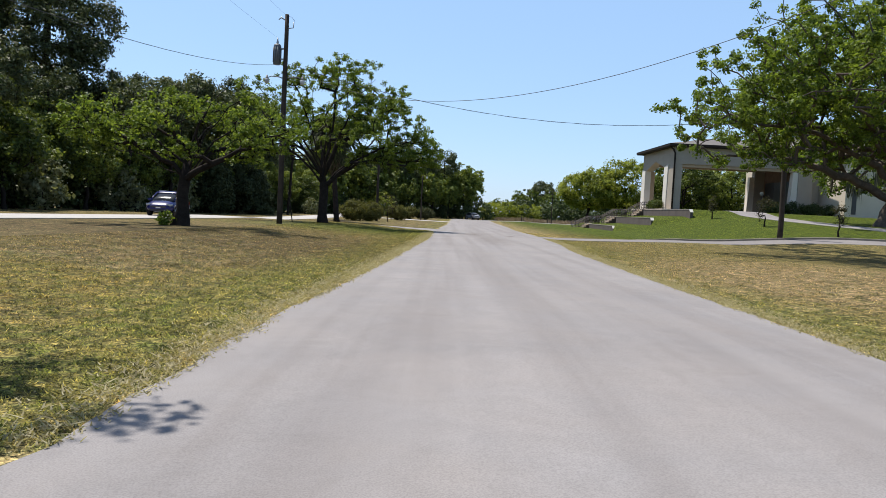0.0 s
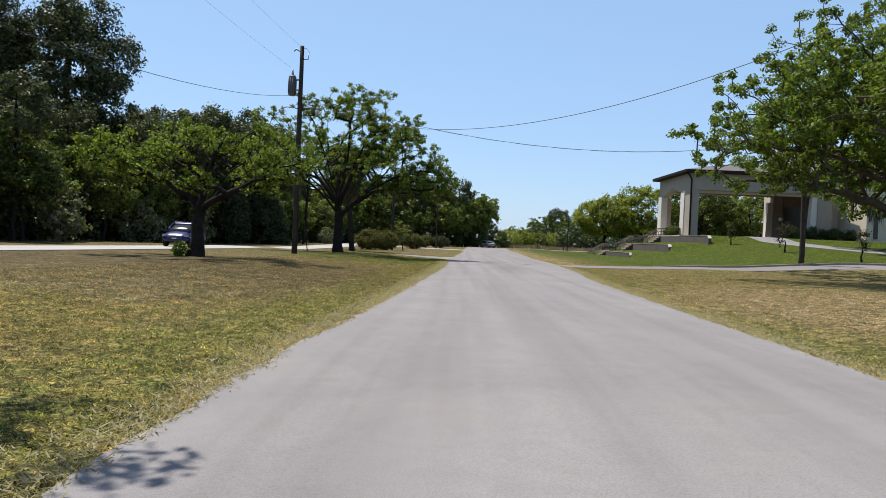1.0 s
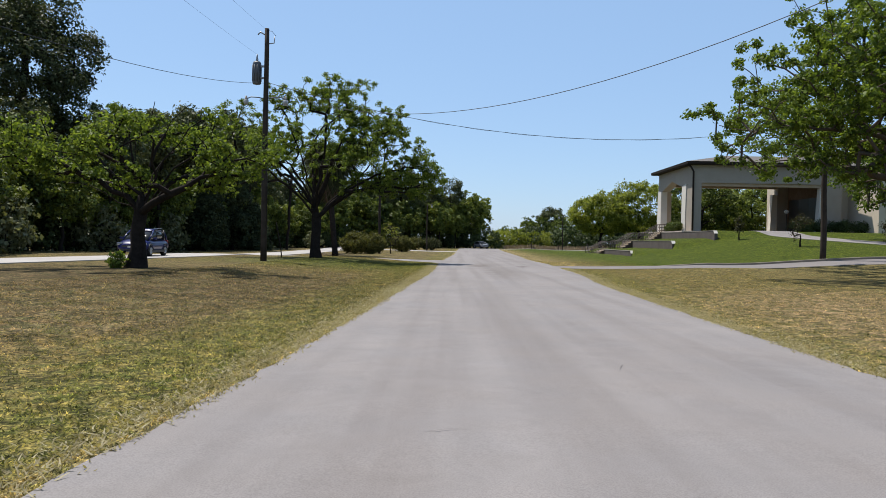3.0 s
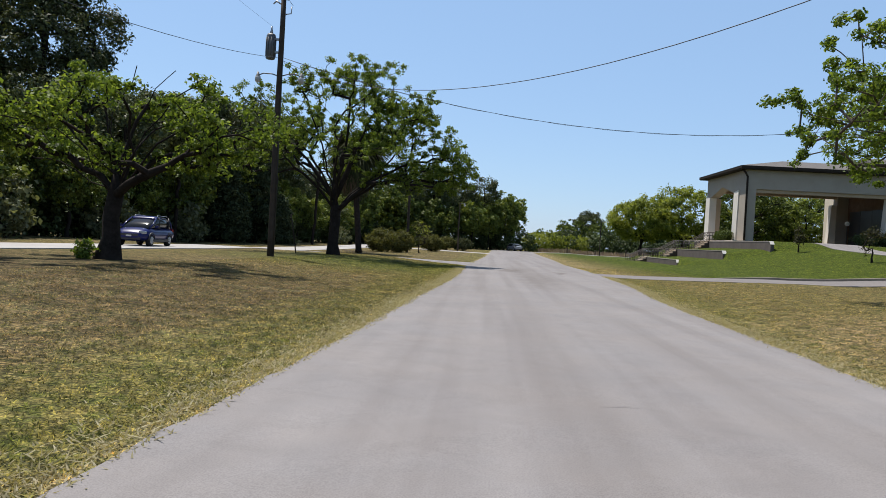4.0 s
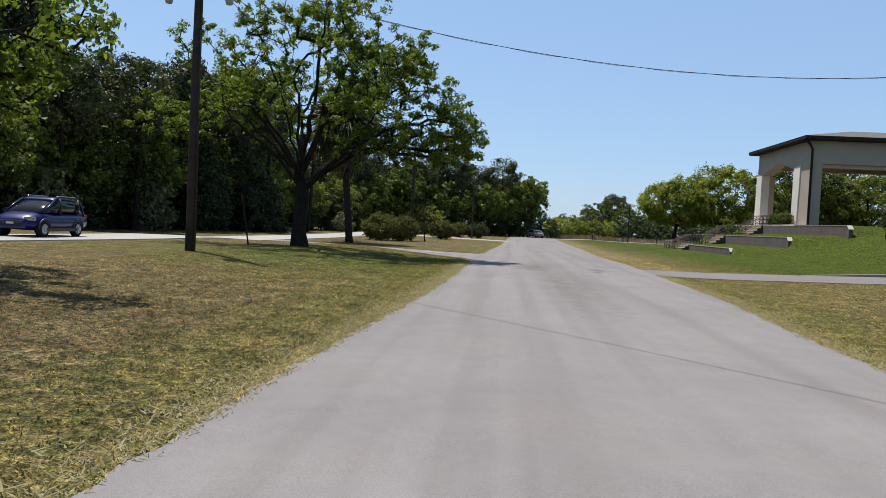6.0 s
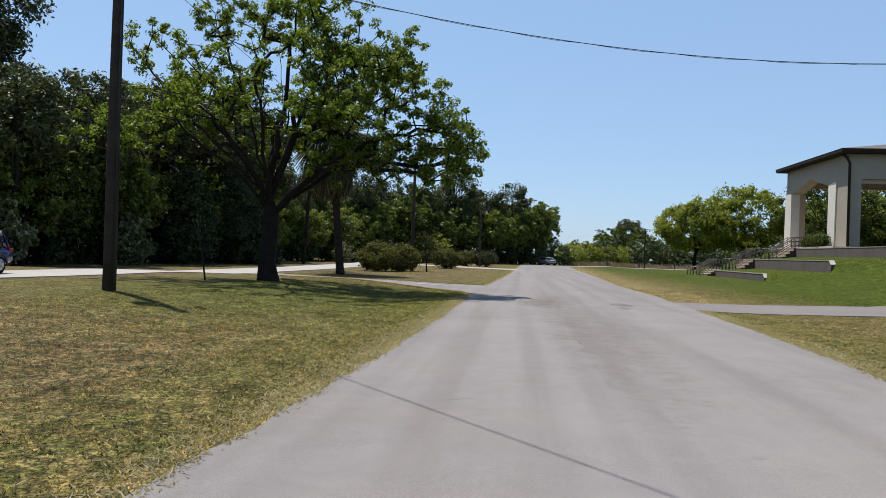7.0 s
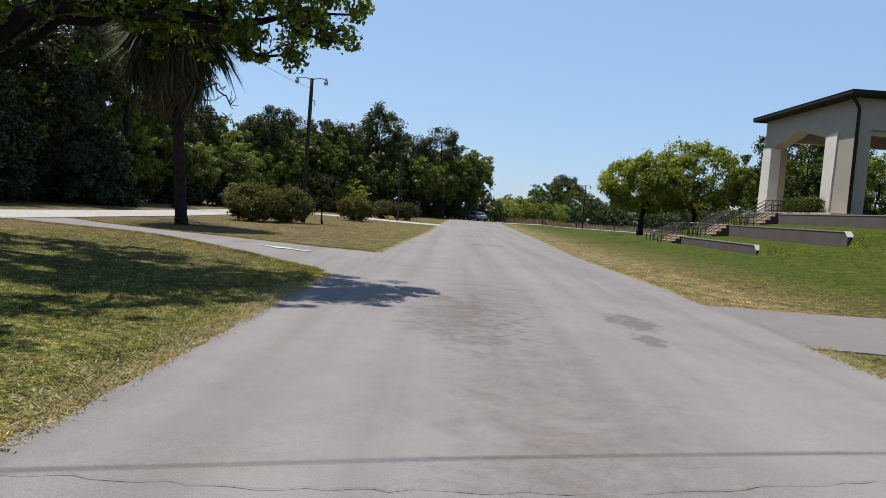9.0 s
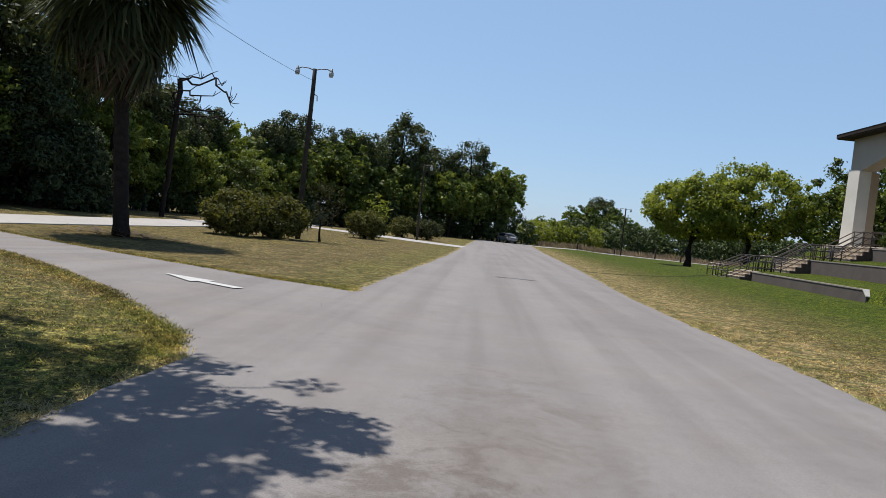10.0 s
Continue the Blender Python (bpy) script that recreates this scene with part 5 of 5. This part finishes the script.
for x, y, rx, h, sd in ((27.0, 83.2, 0.6, 1.1, 311), (26.95, 85.0, 0.55, 1.0, 312)):
    make_tree("planter_shrub", pose(x, y, 3.0), sd, 0.2, (0, 0), 0.04, (0, 0, h * 0.55), (rx, 1.3, h * 0.45), 60, 55, 0.12, 0.16, M_WOOD, M_BARK2, "clipped dark shrub beside the arch", gap=0.2, tip=0.008, group="shrubs by the arch", shell=0.5, flat=0.9, category="bush", low=0.3, sides=4)
for k in range(5):
    make_tree("foundation_hedge", at(39.6 + k * 2.3, 78.4), 320 + k, 0.2, (0, 0), 0.04, (0, 0, 0.75), (1.3, 0.7, 0.6), 60, 55, 0.15, 0.2, M_UNDER, M_BARK2, "dark trimmed hedge before the hall wall", gap=0.15, tip=0.008, group="hedges along the hall", shell=0.5, flat=0.9, category="hedge", low=0.3, sides=3)


def sapling(x, y, h, r, seed, label):
    return make_tree("sapling", at(x, y), seed, h * 0.4, (0.05, 0), 0.06, (0, 0, h * 0.66), (r, r, h * 0.4), 34, 16, 0.12, 0.2, M_TWIG, M_BARK2, label, gap=0.45, tip=0.009, group="young trees on the bank", low=0.2)


sapling(27.6, 66.0, 2.1, 0.4, 331, "slender young tree on the green bank")
sapling(28.3, 55.6, 2.5, 0.75, 332, "multi-stemmed young tree with thin foliage")
sapling(30.2, 47.3, 2.9, 0.45, 333, "thin staked young tree by the kerb")
sapling(-6.6, 82.6, 3.4, 1.2, 334, "small open young tree beside the bushes")

# leaning stake on the lawn
th = empty("tree_stake", at(-10.9, 46.5), "thin leaning wooden stake stuck in the lawn", "stake")
part("stake", tube(bmesh.new(), [(0.05, 0, -0.3), (-0.18, 0, 1.2), (-0.42, 0, 2.4)], [0.04, 0.035, 0.03], 8), M_PALMBARK, th)

# bare dead tree behind the palm
rng = np.random.default_rng(90)
th = empty("dead_tree", at(-21.9, 95.5), "bare dead tree with twisted grey branches", "tree")
line = trunk_line(rng, 10.6, (0.5, 0), 11)
pts = crown_points(rng, 120, (2.3, 0, 9.2), (3.0, 2.0, 2.4), 0.25, 0.4, 5)
nodes, parents, r_ = skeleton(line, pts, rng, 0.022, 0.42, 0.3, low=5)
r_[:len(line)] = np.maximum(r_[:len(line)], 0.2)
part("branchwork", limb_mesh("branchwork", nodes, parents, r_), M_BARK2, th)

# leafy sprouts at the foot of the low tree
make_tree("basal_sprouts", at(-12.1, 25.2), 340, 0.2, (0, 0), 0.02, (0, 0, 0.35), (0.35, 0.3, 0.3), 26, 18, 0.13, 0.1, M_LEAF, M_BARK2, "green leafy sprouts beside the trunk", gap=0.1, tip=0.005, category="shrub", low=0.2)

# ---------------------------------------------------------------- hanging moss on the bank oak
def hanging_moss(x, y, seed, n, reach, z0, z1, longest, label):
    moss = empty("hanging_moss", at(x, y), label, "moss", kind="stuff")
    rng = np.random.default_rng(seed)
    V = []
    for k in range(n):
        a, q = rng.uniform(0, 6.28), rng.uniform(0.8, reach)
        p = np.array((q * math.cos(a), q * 0.8 * math.sin(a), rng.uniform(z0, z1)))
        L = rng.uniform(0.3, 1) * longest
        for j in range(7):
            o = p + rng.normal(size=3) * (0.1, 0.1, 0.1)
            s_ = rng.normal(size=3) * 0.05
            V += [tuple(o), tuple(o + (0, 0, -L * 0.5) + s_), tuple(o + (s_[1], s_[0], -L * rng.uniform(0.7, 1.1))), tuple(o + (0, 0, -L * 0.5) - s_)]
    return tagged(part("strands", quad_mesh("strands", np.array(V)), M_MOSS, moss), kind="stuff")


hanging_moss(42, 60, 72, 90, 6.5, 4.2, 6.6, 2.6, "grey strands of moss hanging from the oak")

# ---------------------------------------------------------------- reeds, fence posts beyond the road's end
rng = np.random.default_rng(81)
n = 9000
X, Y = rng.uniform(12.5, 70, n), 157.5 + 13 * rng.random(n) ** 1.5
V = np.empty((n, 4, 3))
for i in range(n):
    z = land(X[i], Y[i])
    thick = 0.55 + 0.5 * noise.noise(Vector((X[i] * 0.35, Y[i] * 0.35, 2)))
    hgt, lx, ly = rng.uniform(0.25, 1.5) * thick, rng.normal() * 0.28, rng.normal() * 0.2
    V[i] = ((X[i] - 0.05, Y[i], z), (X[i] + 0.05, Y[i], z), (X[i] + lx + 0.04, Y[i] + ly, z + hgt), (X[i] + lx - 0.05, Y[i] + ly, z + hgt * 0.9))
solo("reed_bed", quad_mesh("reed_bed", V.reshape(-1, 3)), M_REED, Matrix(), "dry pinkish-brown reeds beyond the lawn", "reeds", kind="stuff")
for x, y, h in ((17.9, 153.5, 1.3), (24.0, 155.5, 1.1), (30.5, 156, 1.5), (33.0, 150.5, 1.2), (41, 157, 1.3), (50, 157, 1.3)):
    bm = bmesh.new()
    tube(bm, [(0, 0, -0.3), (0, 0, h * 0.6), (0.02, 0, h)], [0.11, 0.1, 0.09], 8)
    solo("fence_post", bm, M_POLE, at(x, y), "short dark wooden post before the reeds", "post", "posts at the lawn's end")


# ---------------------------------------------------------------- vehicles
def car_paint(name, c, metal=0.5, coat=0.8):
    m, nt, b = nodes_of(name)
    f = noise_node(nt, 6, 3)
    nt.links.new(ramp(nt, f, [(0.3, tuple(v * 0.9 for v in c)), (0.7, c)]), b.inputs["Base Color"])
    b.inputs["Metallic"].default_value, b.inputs["Roughness"].default_value = metal, 0.3
    b.inputs["Coat Weight"].default_value, b.inputs["Coat Roughness"].default_value = coat, 0.08
    b.inputs["Specular IOR Level"].default_value = 0.3
    return m


M_BLUE = car_paint("dark_blue_paint", (0.004, 0.007, 0.085), 0.0, 0.12)
M_SILVER = car_paint("silver_paint", (0.33, 0.33, 0.34), 0.2)
M_GLASS = plain("tinted_glass", (0.012, 0.014, 0.016), (0.02, 0.022, 0.024), 2, 0.12, bumpy=0)
M_GLASS.node_tree.nodes["Principled BSDF"].inputs["Specular IOR Level"].default_value = 0.25
M_TYRE = plain("tyre_rubber", (0.012, 0.012, 0.012), (0.025, 0.025, 0.025), 8, 0.85)
M_RIM = plain("alloy_rim", (0.4, 0.41, 0.42), (0.55, 0.56, 0.57), 5, 0.3, 0.8, bumpy=0)
M_TRIM = plain("black_trim", (0.012, 0.012, 0.013), (0.025, 0.025, 0.026), 5, 0.55)
M_LAMP = plain("headlamp_glass", (0.22, 0.23, 0.25), (0.32, 0.33, 0.35), 5, 0.1, 0.3, bumpy=0)
M_RED = plain("tail_lamp", (0.25, 0.01, 0.01), (0.35, 0.02, 0.02), 5, 0.2, bumpy=0)


def loft(stations, n=14, power=3.2):
    """A closed skin through upright superellipse sections (x, half width, bottom, top)."""
    bm = bmesh.new()
    rings = []
    for x, hw, z0, z1 in stations:
        ring = []
        for k in range(n):
            a = 2 * math.pi * k / n
            c, s_ = math.cos(a), math.sin(a)
            u = abs(c) ** (2 / power) * (1 if c > 0 else -1)
            v_ = abs(s_) ** (2 / power) * (1 if s_ > 0 else -1)
            ring.append(bm.verts.new((x, hw * u * (1 - 0.05 * max(0, v_)), (z0 + z1) / 2 + (z1 - z0) / 2 * v_)))
        rings.append(ring)
    for a, b in zip(rings, rings[1:]):
        for k in range(n):
            f = bm.faces.new((a[k], a[(k + 1) % n], b[(k + 1) % n], b[k]))
            f.smooth = True
    bm.faces.new(rings[0])
    bm.faces.new(rings[-1])
    return bm


def car(name, m, paint, label, L=4.5, W=1.84, H=1.68, van=False):
    """A car whose front points along +x of its own axes."""
    th = empty(name, m, label, "car")
    h, w_ = L / 2, W / 2
    nose = 0.78 if not van else 0.9
    body = [(-h, w_ * 0.78, 0.42, 0.85), (-h + 0.08, w_ * 0.93, 0.32, 1.0), (-h + 0.5, w_, 0.26, 1.06), (-0.6, w_, 0.24, 1.04), (0.5, w_, 0.24, 1.02), (h - 1.15, w_, 0.25, 1.06), (h - 0.7, w_ * 0.98, 0.27, 1.02), (h - 0.35, w_ * 0.92, 0.3, nose + 0.14), (h - 0.1, w_ * 0.8, 0.36, nose), (h, w_ * 0.62, 0.44, nose - 0.12)]
    part("body", bm_mesh("body", loft(body, 20)), paint, th)
    f = h - 1.05 if not van else h - 0.85
    cab = [(-h + 0.16, w_ * 0.7, 0.95, 1.1), (-h + 0.42, w_ * 0.75, 0.95, H - 0.26), (-h + 0.7, w_ * 0.79, 0.95, H - 0.1), (-h + 1.1, w_ * 0.82, 0.95, H - 0.03), (0.0, w_ * 0.84, 0.95, H), (f - 0.95, w_ * 0.82, 0.95, H - 0.06), (f - 0.45, w_ * 0.8, 0.95, H - 0.32), (f + 0.25, w_ * 0.78, 0.92, 1.02)]
    part("greenhouse", bm_mesh("greenhouse", loft(cab, 20, 3.6)), M_GLASS, th, "dark tinted glazing")
    roof = [(-h + 0.38, w_ * 0.64, H - 0.3, H - 0.19), (-h + 0.9, w_ * 0.76, H - 0.17, H - 0.035), (0.0, w_ * 0.76, H - 0.1, H + 0.02), (f - 0.95, w_ * 0.75, H - 0.14, H - 0.035), (f - 0.78, w_ * 0.66, H - 0.2, H - 0.11)]
    part("roof", bm_mesh("roof", loft(roof, 16, 3)), paint, th)
    for s_ in (-1, 1):
        for a, b, nm in (((f + 0.15, 1.0), (f - 0.9, H - 0.08), "pillar"), ((-0.05, 0.98), (-0.1, H - 0.06), "pillar"), ((-h + 0.75, 0.98), (-h + 0.62, H - 0.06), "pillar"), ((-h + 0.24, 0.98), (-h + 0.5, H - 0.2), "pillar")):
            bm = tube(bmesh.new(), [(a[0], s_ * w_ * 0.83, a[1]), ((a[0] + b[0]) / 2, s_ * w_ * 0.835, (a[1] + b[1]) / 2), (b[0], s_ * w_ * 0.75, b[1])], 0.045, 8)
            part(nm, bm, M_TRIM if -h + 0.6 < a[0] < 0.3 else paint, th)
        part("roof_rail", tube(bmesh.new(), [(-h + 0.7, s_ * w_ * 0.68, H + 0.0), (-h + 0.8, s_ * w_ * 0.68, H + 0.05), (f - 1.2, s_ * w_ * 0.68, H + 0.05), (f - 1.1, s_ * w_ * 0.68, H - 0.01)], 0.015, 8), M_RIM, th, "bright roof rail")
        part("sill", boxed(-h + 0.9, h - 0.9, s_ * w_ * 0.985 - 0.03, s_ * w_ * 0.985 + 0.03, 0.24, 0.4, bevel=0.02), M_TRIM, th)
        bm = boxed(h - 0.42, h - 0.1, s_ * w_ * 0.72 - 0.17, s_ * w_ * 0.72 + 0.17, nose - 0.1, nose + 0.06, bevel=0.05)
        part("headlight", bm, M_LAMP, th)
        part("tail_light", boxed(-h + 0.03, -h + 0.26, s_ * w_ * 0.8 - 0.1, s_ * w_ * 0.8 + 0.08, 0.78, 0.98, bevel=0.04), M_RED, th)
        part("wing_mirror", boxed(f - 0.35, f - 0.2, s_ * (w_ + 0.08) - 0.1, s_ * (w_ + 0.08) + 0.1, 1.02, 1.17, bevel=0.04), paint, th)
        for x in (h - 0.88, -h + 0.92):
            cy = s_ * (w_ - 0.12)
            bm = tube(bmesh.new(), [(x, cy - 0.12, 0.34), (x, cy - 0.1, 0.34), (x, cy + 0.1, 0.34), (x, cy + 0.12, 0.34)], [0.3, 0.345, 0.345, 0.3], 24)
            wh = part("wheel", bm, M_TYRE, th)
            bm = tube(bmesh.new(), [(x, cy + s_ * 0.1, 0.34), (x, cy + s_ * 0.128, 0.34)], [0.235, 0.21], 20)
            for k in range(5):
                a = 2 * math.pi * k / 5
                tube(bm, [(x, cy + s_ * 0.133, 0.34), (x + 0.2 * math.cos(a), cy + s_ * 0.133, 0.34 + 0.2 * math.sin(a))], 0.03, 6)
            part("rim", bm, M_RIM, wh)
            part("wheel_arch", tube(bmesh.new(), [(x + 0.41 * math.cos(a), s_ * w_ * 0.99, 0.34 + 0.41 * math.sin(a)) for a in np.linspace(0.0, math.pi, 12)], 0.035, 6), M_TRIM, th)
    part("grille", boxed(h - 0.08, h + 0.01, -0.5, 0.5, nose - 0.22, nose - 0.1, bevel=0.02), M_TRIM, th)
    part("bumper_intake", boxed(h - 0.12, h + 0.0, -0.62, 0.62, 0.36, 0.5, bevel=0.03), M_TRIM, th)
    part("plate", boxed(h - 0.02, h + 0.012, -0.15, 0.15, 0.53, 0.61), M_CAP, th)
    part("wiper_cowl", boxed(f + 0.0, f + 0.22, -0.6, 0.6, 0.98, 1.02, bevel=0.01), M_TRIM, th)
    return th


car("parked_suv", pose(-18.7, 42.8, land(-18.7, 42.8) + 0.055, 0, 0, -86), M_BLUE, "dark blue compact suv on the pale side street", L=4.4)
car("far_minivan", pose(6.9, 151.5, land(6.9, 151.5) + 0.05, 0, 0, -66), M_SILVER, "silver van standing at the road's end in shade", L=4.3, W=1.75, H=1.5, van=True)


# ---------------------------------------------------------------- lamp by the entrance
th = empty("globe_lamp", pose(42.0, 87.5, PF), "white globe lamp on a slim post", "lamp")
part("post", tube(bmesh.new(), [(0, 0, 0), (0, 0, 0.2), (0, 0, 2.5)], [0.1, 0.05, 0.045], 10), M_RAIL, th)
bm = bmesh.new()
bmesh.ops.create_uvsphere(bm, u_segments=16, v_segments=10, radius=0.26, matrix=Matrix.Translation((0, 0, 2.74)))
part("globe", bm_mesh("globe", bm, True), M_GLOBE, th)


# ---------------------------------------------------------------- marks on the pavement
def pave(x, y):
    a, b = left_edge(y), right_edge(y)
    if a < x < b:
        return land(x, y) + 0.035 + 0.02 * math.sin(math.pi * (x - a) / (b - a)) + 0.006
    return land(x, y) + 0.016 + 0.014


def strip(name, pts, width, label, material=M_CRACK, seed=0):
    r = random.Random(seed)
    v, f = [], []
    P = [Vector(p) for p in pts]
    line = []
    for a, b in zip(P, P[1:]):
        n = max(2, int((b - a).length / 0.12))
        for k in range(n):
            q = a.lerp(b, k / n)
            line.append(q + Vector((r.uniform(-0.03, 0.03), r.uniform(-0.03, 0.03))))
    line.append(P[-1])
    for i, p in enumerate(line):
        d = (line[min(i + 1, len(line) - 1)] - line[max(i - 1, 0)]).normalized()
        s_ = Vector((-d.y, d.x)) * width * r.uniform(0.3, 1.0) * (0.2 if i in (0, len(line) - 1) else 1)
        for q in (p + s_, p - s_):
            v.append((q.x, q.y, pave(q.x, q.y) + 0.004))
    for i in range(len(line) - 1):
        f.append((2 * i, 2 * i + 1, 2 * i + 3, 2 * i + 2))
    return solo(name, mesh_of(name, v, f), material, Matrix(), label, "crack", "cracks in the road", kind="structure")


CRACKS = [((0.9, 22.1), (1.4, 22.15)), ((0.7, 16.5), (1.0, 16.45)), ((1.0, 14.95), (1.25, 14.97)), ((1.0, 14.5), (1.5, 14.6)), ((0.75, 26.65), (1.1, 26.8)),
          ((1.8, 9.2), (2.3, 9.3)), ((0.3, 3.4), (0.7, 3.5)), ((1.2, 4.8), (1.45, 4.85)), ((2.4, 6.1), (2.5, 6.5)), ((0.2, 9.9), (0.5, 9.95)), ((0.9, 11.5), (1.3, 11.6)),
          ((2.2, 33.0), (3.0, 33.2)), ((1.5, 31.5), (1.9, 31.5)), ((2.62, 33.4), (2.66, 32.4), (2.72, 31.6)), ((7.5, 41.9), (7.7, 44.5), (7.9, 47.6)), ((-0.35, 37.05), (1.3, 37.1), (3.0, 37.35)), ((3.3, 37.4), (5.5, 38.1), (6.9, 38.4)), ((0.95, 30.3), (1.2, 30.3)), ((2.2, 36.1), (2.7, 36.15))]
for i, c in enumerate(CRACKS):
    strip("road_crack", c, 0.005, "dark crack in the worn pavement", seed=i)
cr = random.Random(12)
for i in range(9):
    x, y = 2.7 + cr.uniform(-0.7, 0.9), 42.6 + cr.uniform(-1.6, 1.6)
    a = cr.uniform(-0.5, 0.5) + (1.57 if cr.random() < 0.3 else 0)
    L = cr.uniform(0.12, 0.4)
    strip("road_crack", ((x, y), (x + L * math.cos(a), y + L * math.sin(a))), 0.004, "short dark crack in the worn pavement", seed=60 + i)
strip("road_patch", [(3.3, 68.0), (4.9, 68.3)], 0.16, "narrow dark patched trench in the road", seed=40)
strip("road_patch", [(2.6, 92.0), (5.4, 92.4)], 0.2, "narrow dark patched trench in the road", M_STAIN, seed=41)

# white arrow on the branch drive
ax = Vector((-2.13 + 4.0, 55.66 - 56.56)).normalized()
sd_ = Vector((-ax.y, ax.x))
tip_, tail = Vector((-4.0, 56.56)), Vector((-2.1, 55.66))


def arrow_quad(a, b, w0, w1, n=6):
    v, f = [], []
    for k in range(n + 1):
        p = a.lerp(b, k / n)
        w_ = w0 + (w1 - w0) * k / n
        for q in (p + sd_ * w_, p - sd_ * w_):
            v.append((q.x, q.y, land(q.x, q.y) + 0.034))
    for k in range(n):
        f.append((2 * k, 2 * k + 1, 2 * k + 3, 2 * k + 2))
    return v, f


v1, f1 = arrow_quad(tip_, tip_ + ax * 1.1, 0.02, 0.34)
v2, f2 = arrow_quad(tip_ + ax * 1.1, tail, 0.13, 0.13)
f2 = [tuple(i + len(v1) for i in q) for q in f2]
solo("painted_arrow", mesh_of("painted_arrow", v1 + v2, f1 + f2), M_PAINT, Matrix(), "worn white arrow painted on the branch drive", "road marking", kind="structure")


# ---------------------------------------------------------------- grass
def on_paving(x, y, margin=0.0):
    if left_edge(y) + margin < x < right_edge(y) - margin:
        return True
    if x <= 0.4:
        n_ = lerp_table([(p[0], p[1]) for p in reversed(near[2:])], x)
        f_ = lerp_table([(p[0], p[1]) for p in reversed(far)], x)
        if n_ + margin < y < f_ - margin:
            return True
    if x > 4 and abs(y - lerp_table(CROSS, x)) < 2.45 - margin:
        return True
    return False


def tufts(name, n, region, seed, h0, h1, label, material=None, margin=0.0, lay=0.9):
    rng = np.random.default_rng(seed)
    V = []
    made = 0
    while made < n:
        x, y = region(rng)
        if on_paving(x, y, margin):
            continue
        made += 1
        z = land(x, y) + (0.038 if material else 0.008)
        for j in range(4):
            a = rng.uniform(0, 6.283)
            hgt = rng.uniform(h0, h1)
            bx, by = x + rng.normal() * 0.06, y + rng.normal() * 0.06
            dx, dy = math.cos(a) * 0.008, math.sin(a) * 0.008
            lx, ly = rng.normal() * lay * hgt, rng.normal() * lay * hgt
            V.append(((bx - dx, by - dy, z), (bx + dx, by + dy, z), (bx + lx * 0.5 + dx * 0.7, by + ly * 0.5 + dy * 0.7, z + hgt * 0.6), (bx + lx, by + ly, z + hgt)))
    V = np.array(V).reshape(-1, 3)
    return solo(name, verge_of(quad_mesh(name, V), V), material or M_BLADE, Matrix(), label, "grass", kind="stuff")


def left_strip(rng):
    y = -3 + 62 * rng.random() ** 1.1
    return left_edge(y) - 0.02 - 9.0 * rng.random() ** 1.7, y


def right_strip(rng):
    y = 0 + 60 * rng.random() ** 1.0
    return right_edge(y) + 0.02 + 8.0 * rng.random() ** 1.7, y


def fringe(y, k):
    """How far the dry fringe creeps over the pavement edge."""
    return 0.02 + 0.07 * noise.noise(Vector((y * 0.55, k, 0))) + 0.05 * noise.noise(Vector((y * 2.3, k, 5)))


def left_hem(rng):
    y = -3 + 50 * rng.random()
    return left_edge(y) + fringe(y, 1) - abs(rng.normal()) * 0.26, y


def right_hem(rng):
    y = 0 + 50 * rng.random()
    return right_edge(y) - fringe(y, 8) + abs(rng.normal()) * 0.26, y


tufts("lawn_grass", 44000, left_strip, 1, 0.012, 0.032, "short dry grass of the lawn")
tufts("lawn_grass", 13000, right_strip, 2, 0.012, 0.034, "short dry grass of the lawn")
tufts("verge_grass", 8000, left_hem, 3, 0.01, 0.034, "ragged straw-coloured grass along the pavement edge", M_STRAW, 0.04, 1.5)
tufts("verge_grass", 6500, right_hem, 4, 0.01, 0.034, "ragged straw-coloured grass along the pavement edge", M_STRAW, 0.04, 1.5)


def branch_hem(rng):
    """Places along the two edges of the branch drive, on the lawn's side."""
    line_, way = (near[2:], -1) if rng.random() < 0.6 else (far[1:], 1)
    k = rng.integers(0, len(line_) - 1)
    a, b = Vector(line_[k]), Vector(line_[k + 1])
    d = b - a
    p = a + d * rng.random() + Vector((d.y, -d.x)).normalized() * way * (abs(rng.normal()) * 0.2 - 0.06)
    return p.x, p.y


tufts("verge_grass", 6000, branch_hem, 5, 0.02, 0.055, "ragged grass along the edge of the branch drive", None, 0.08)
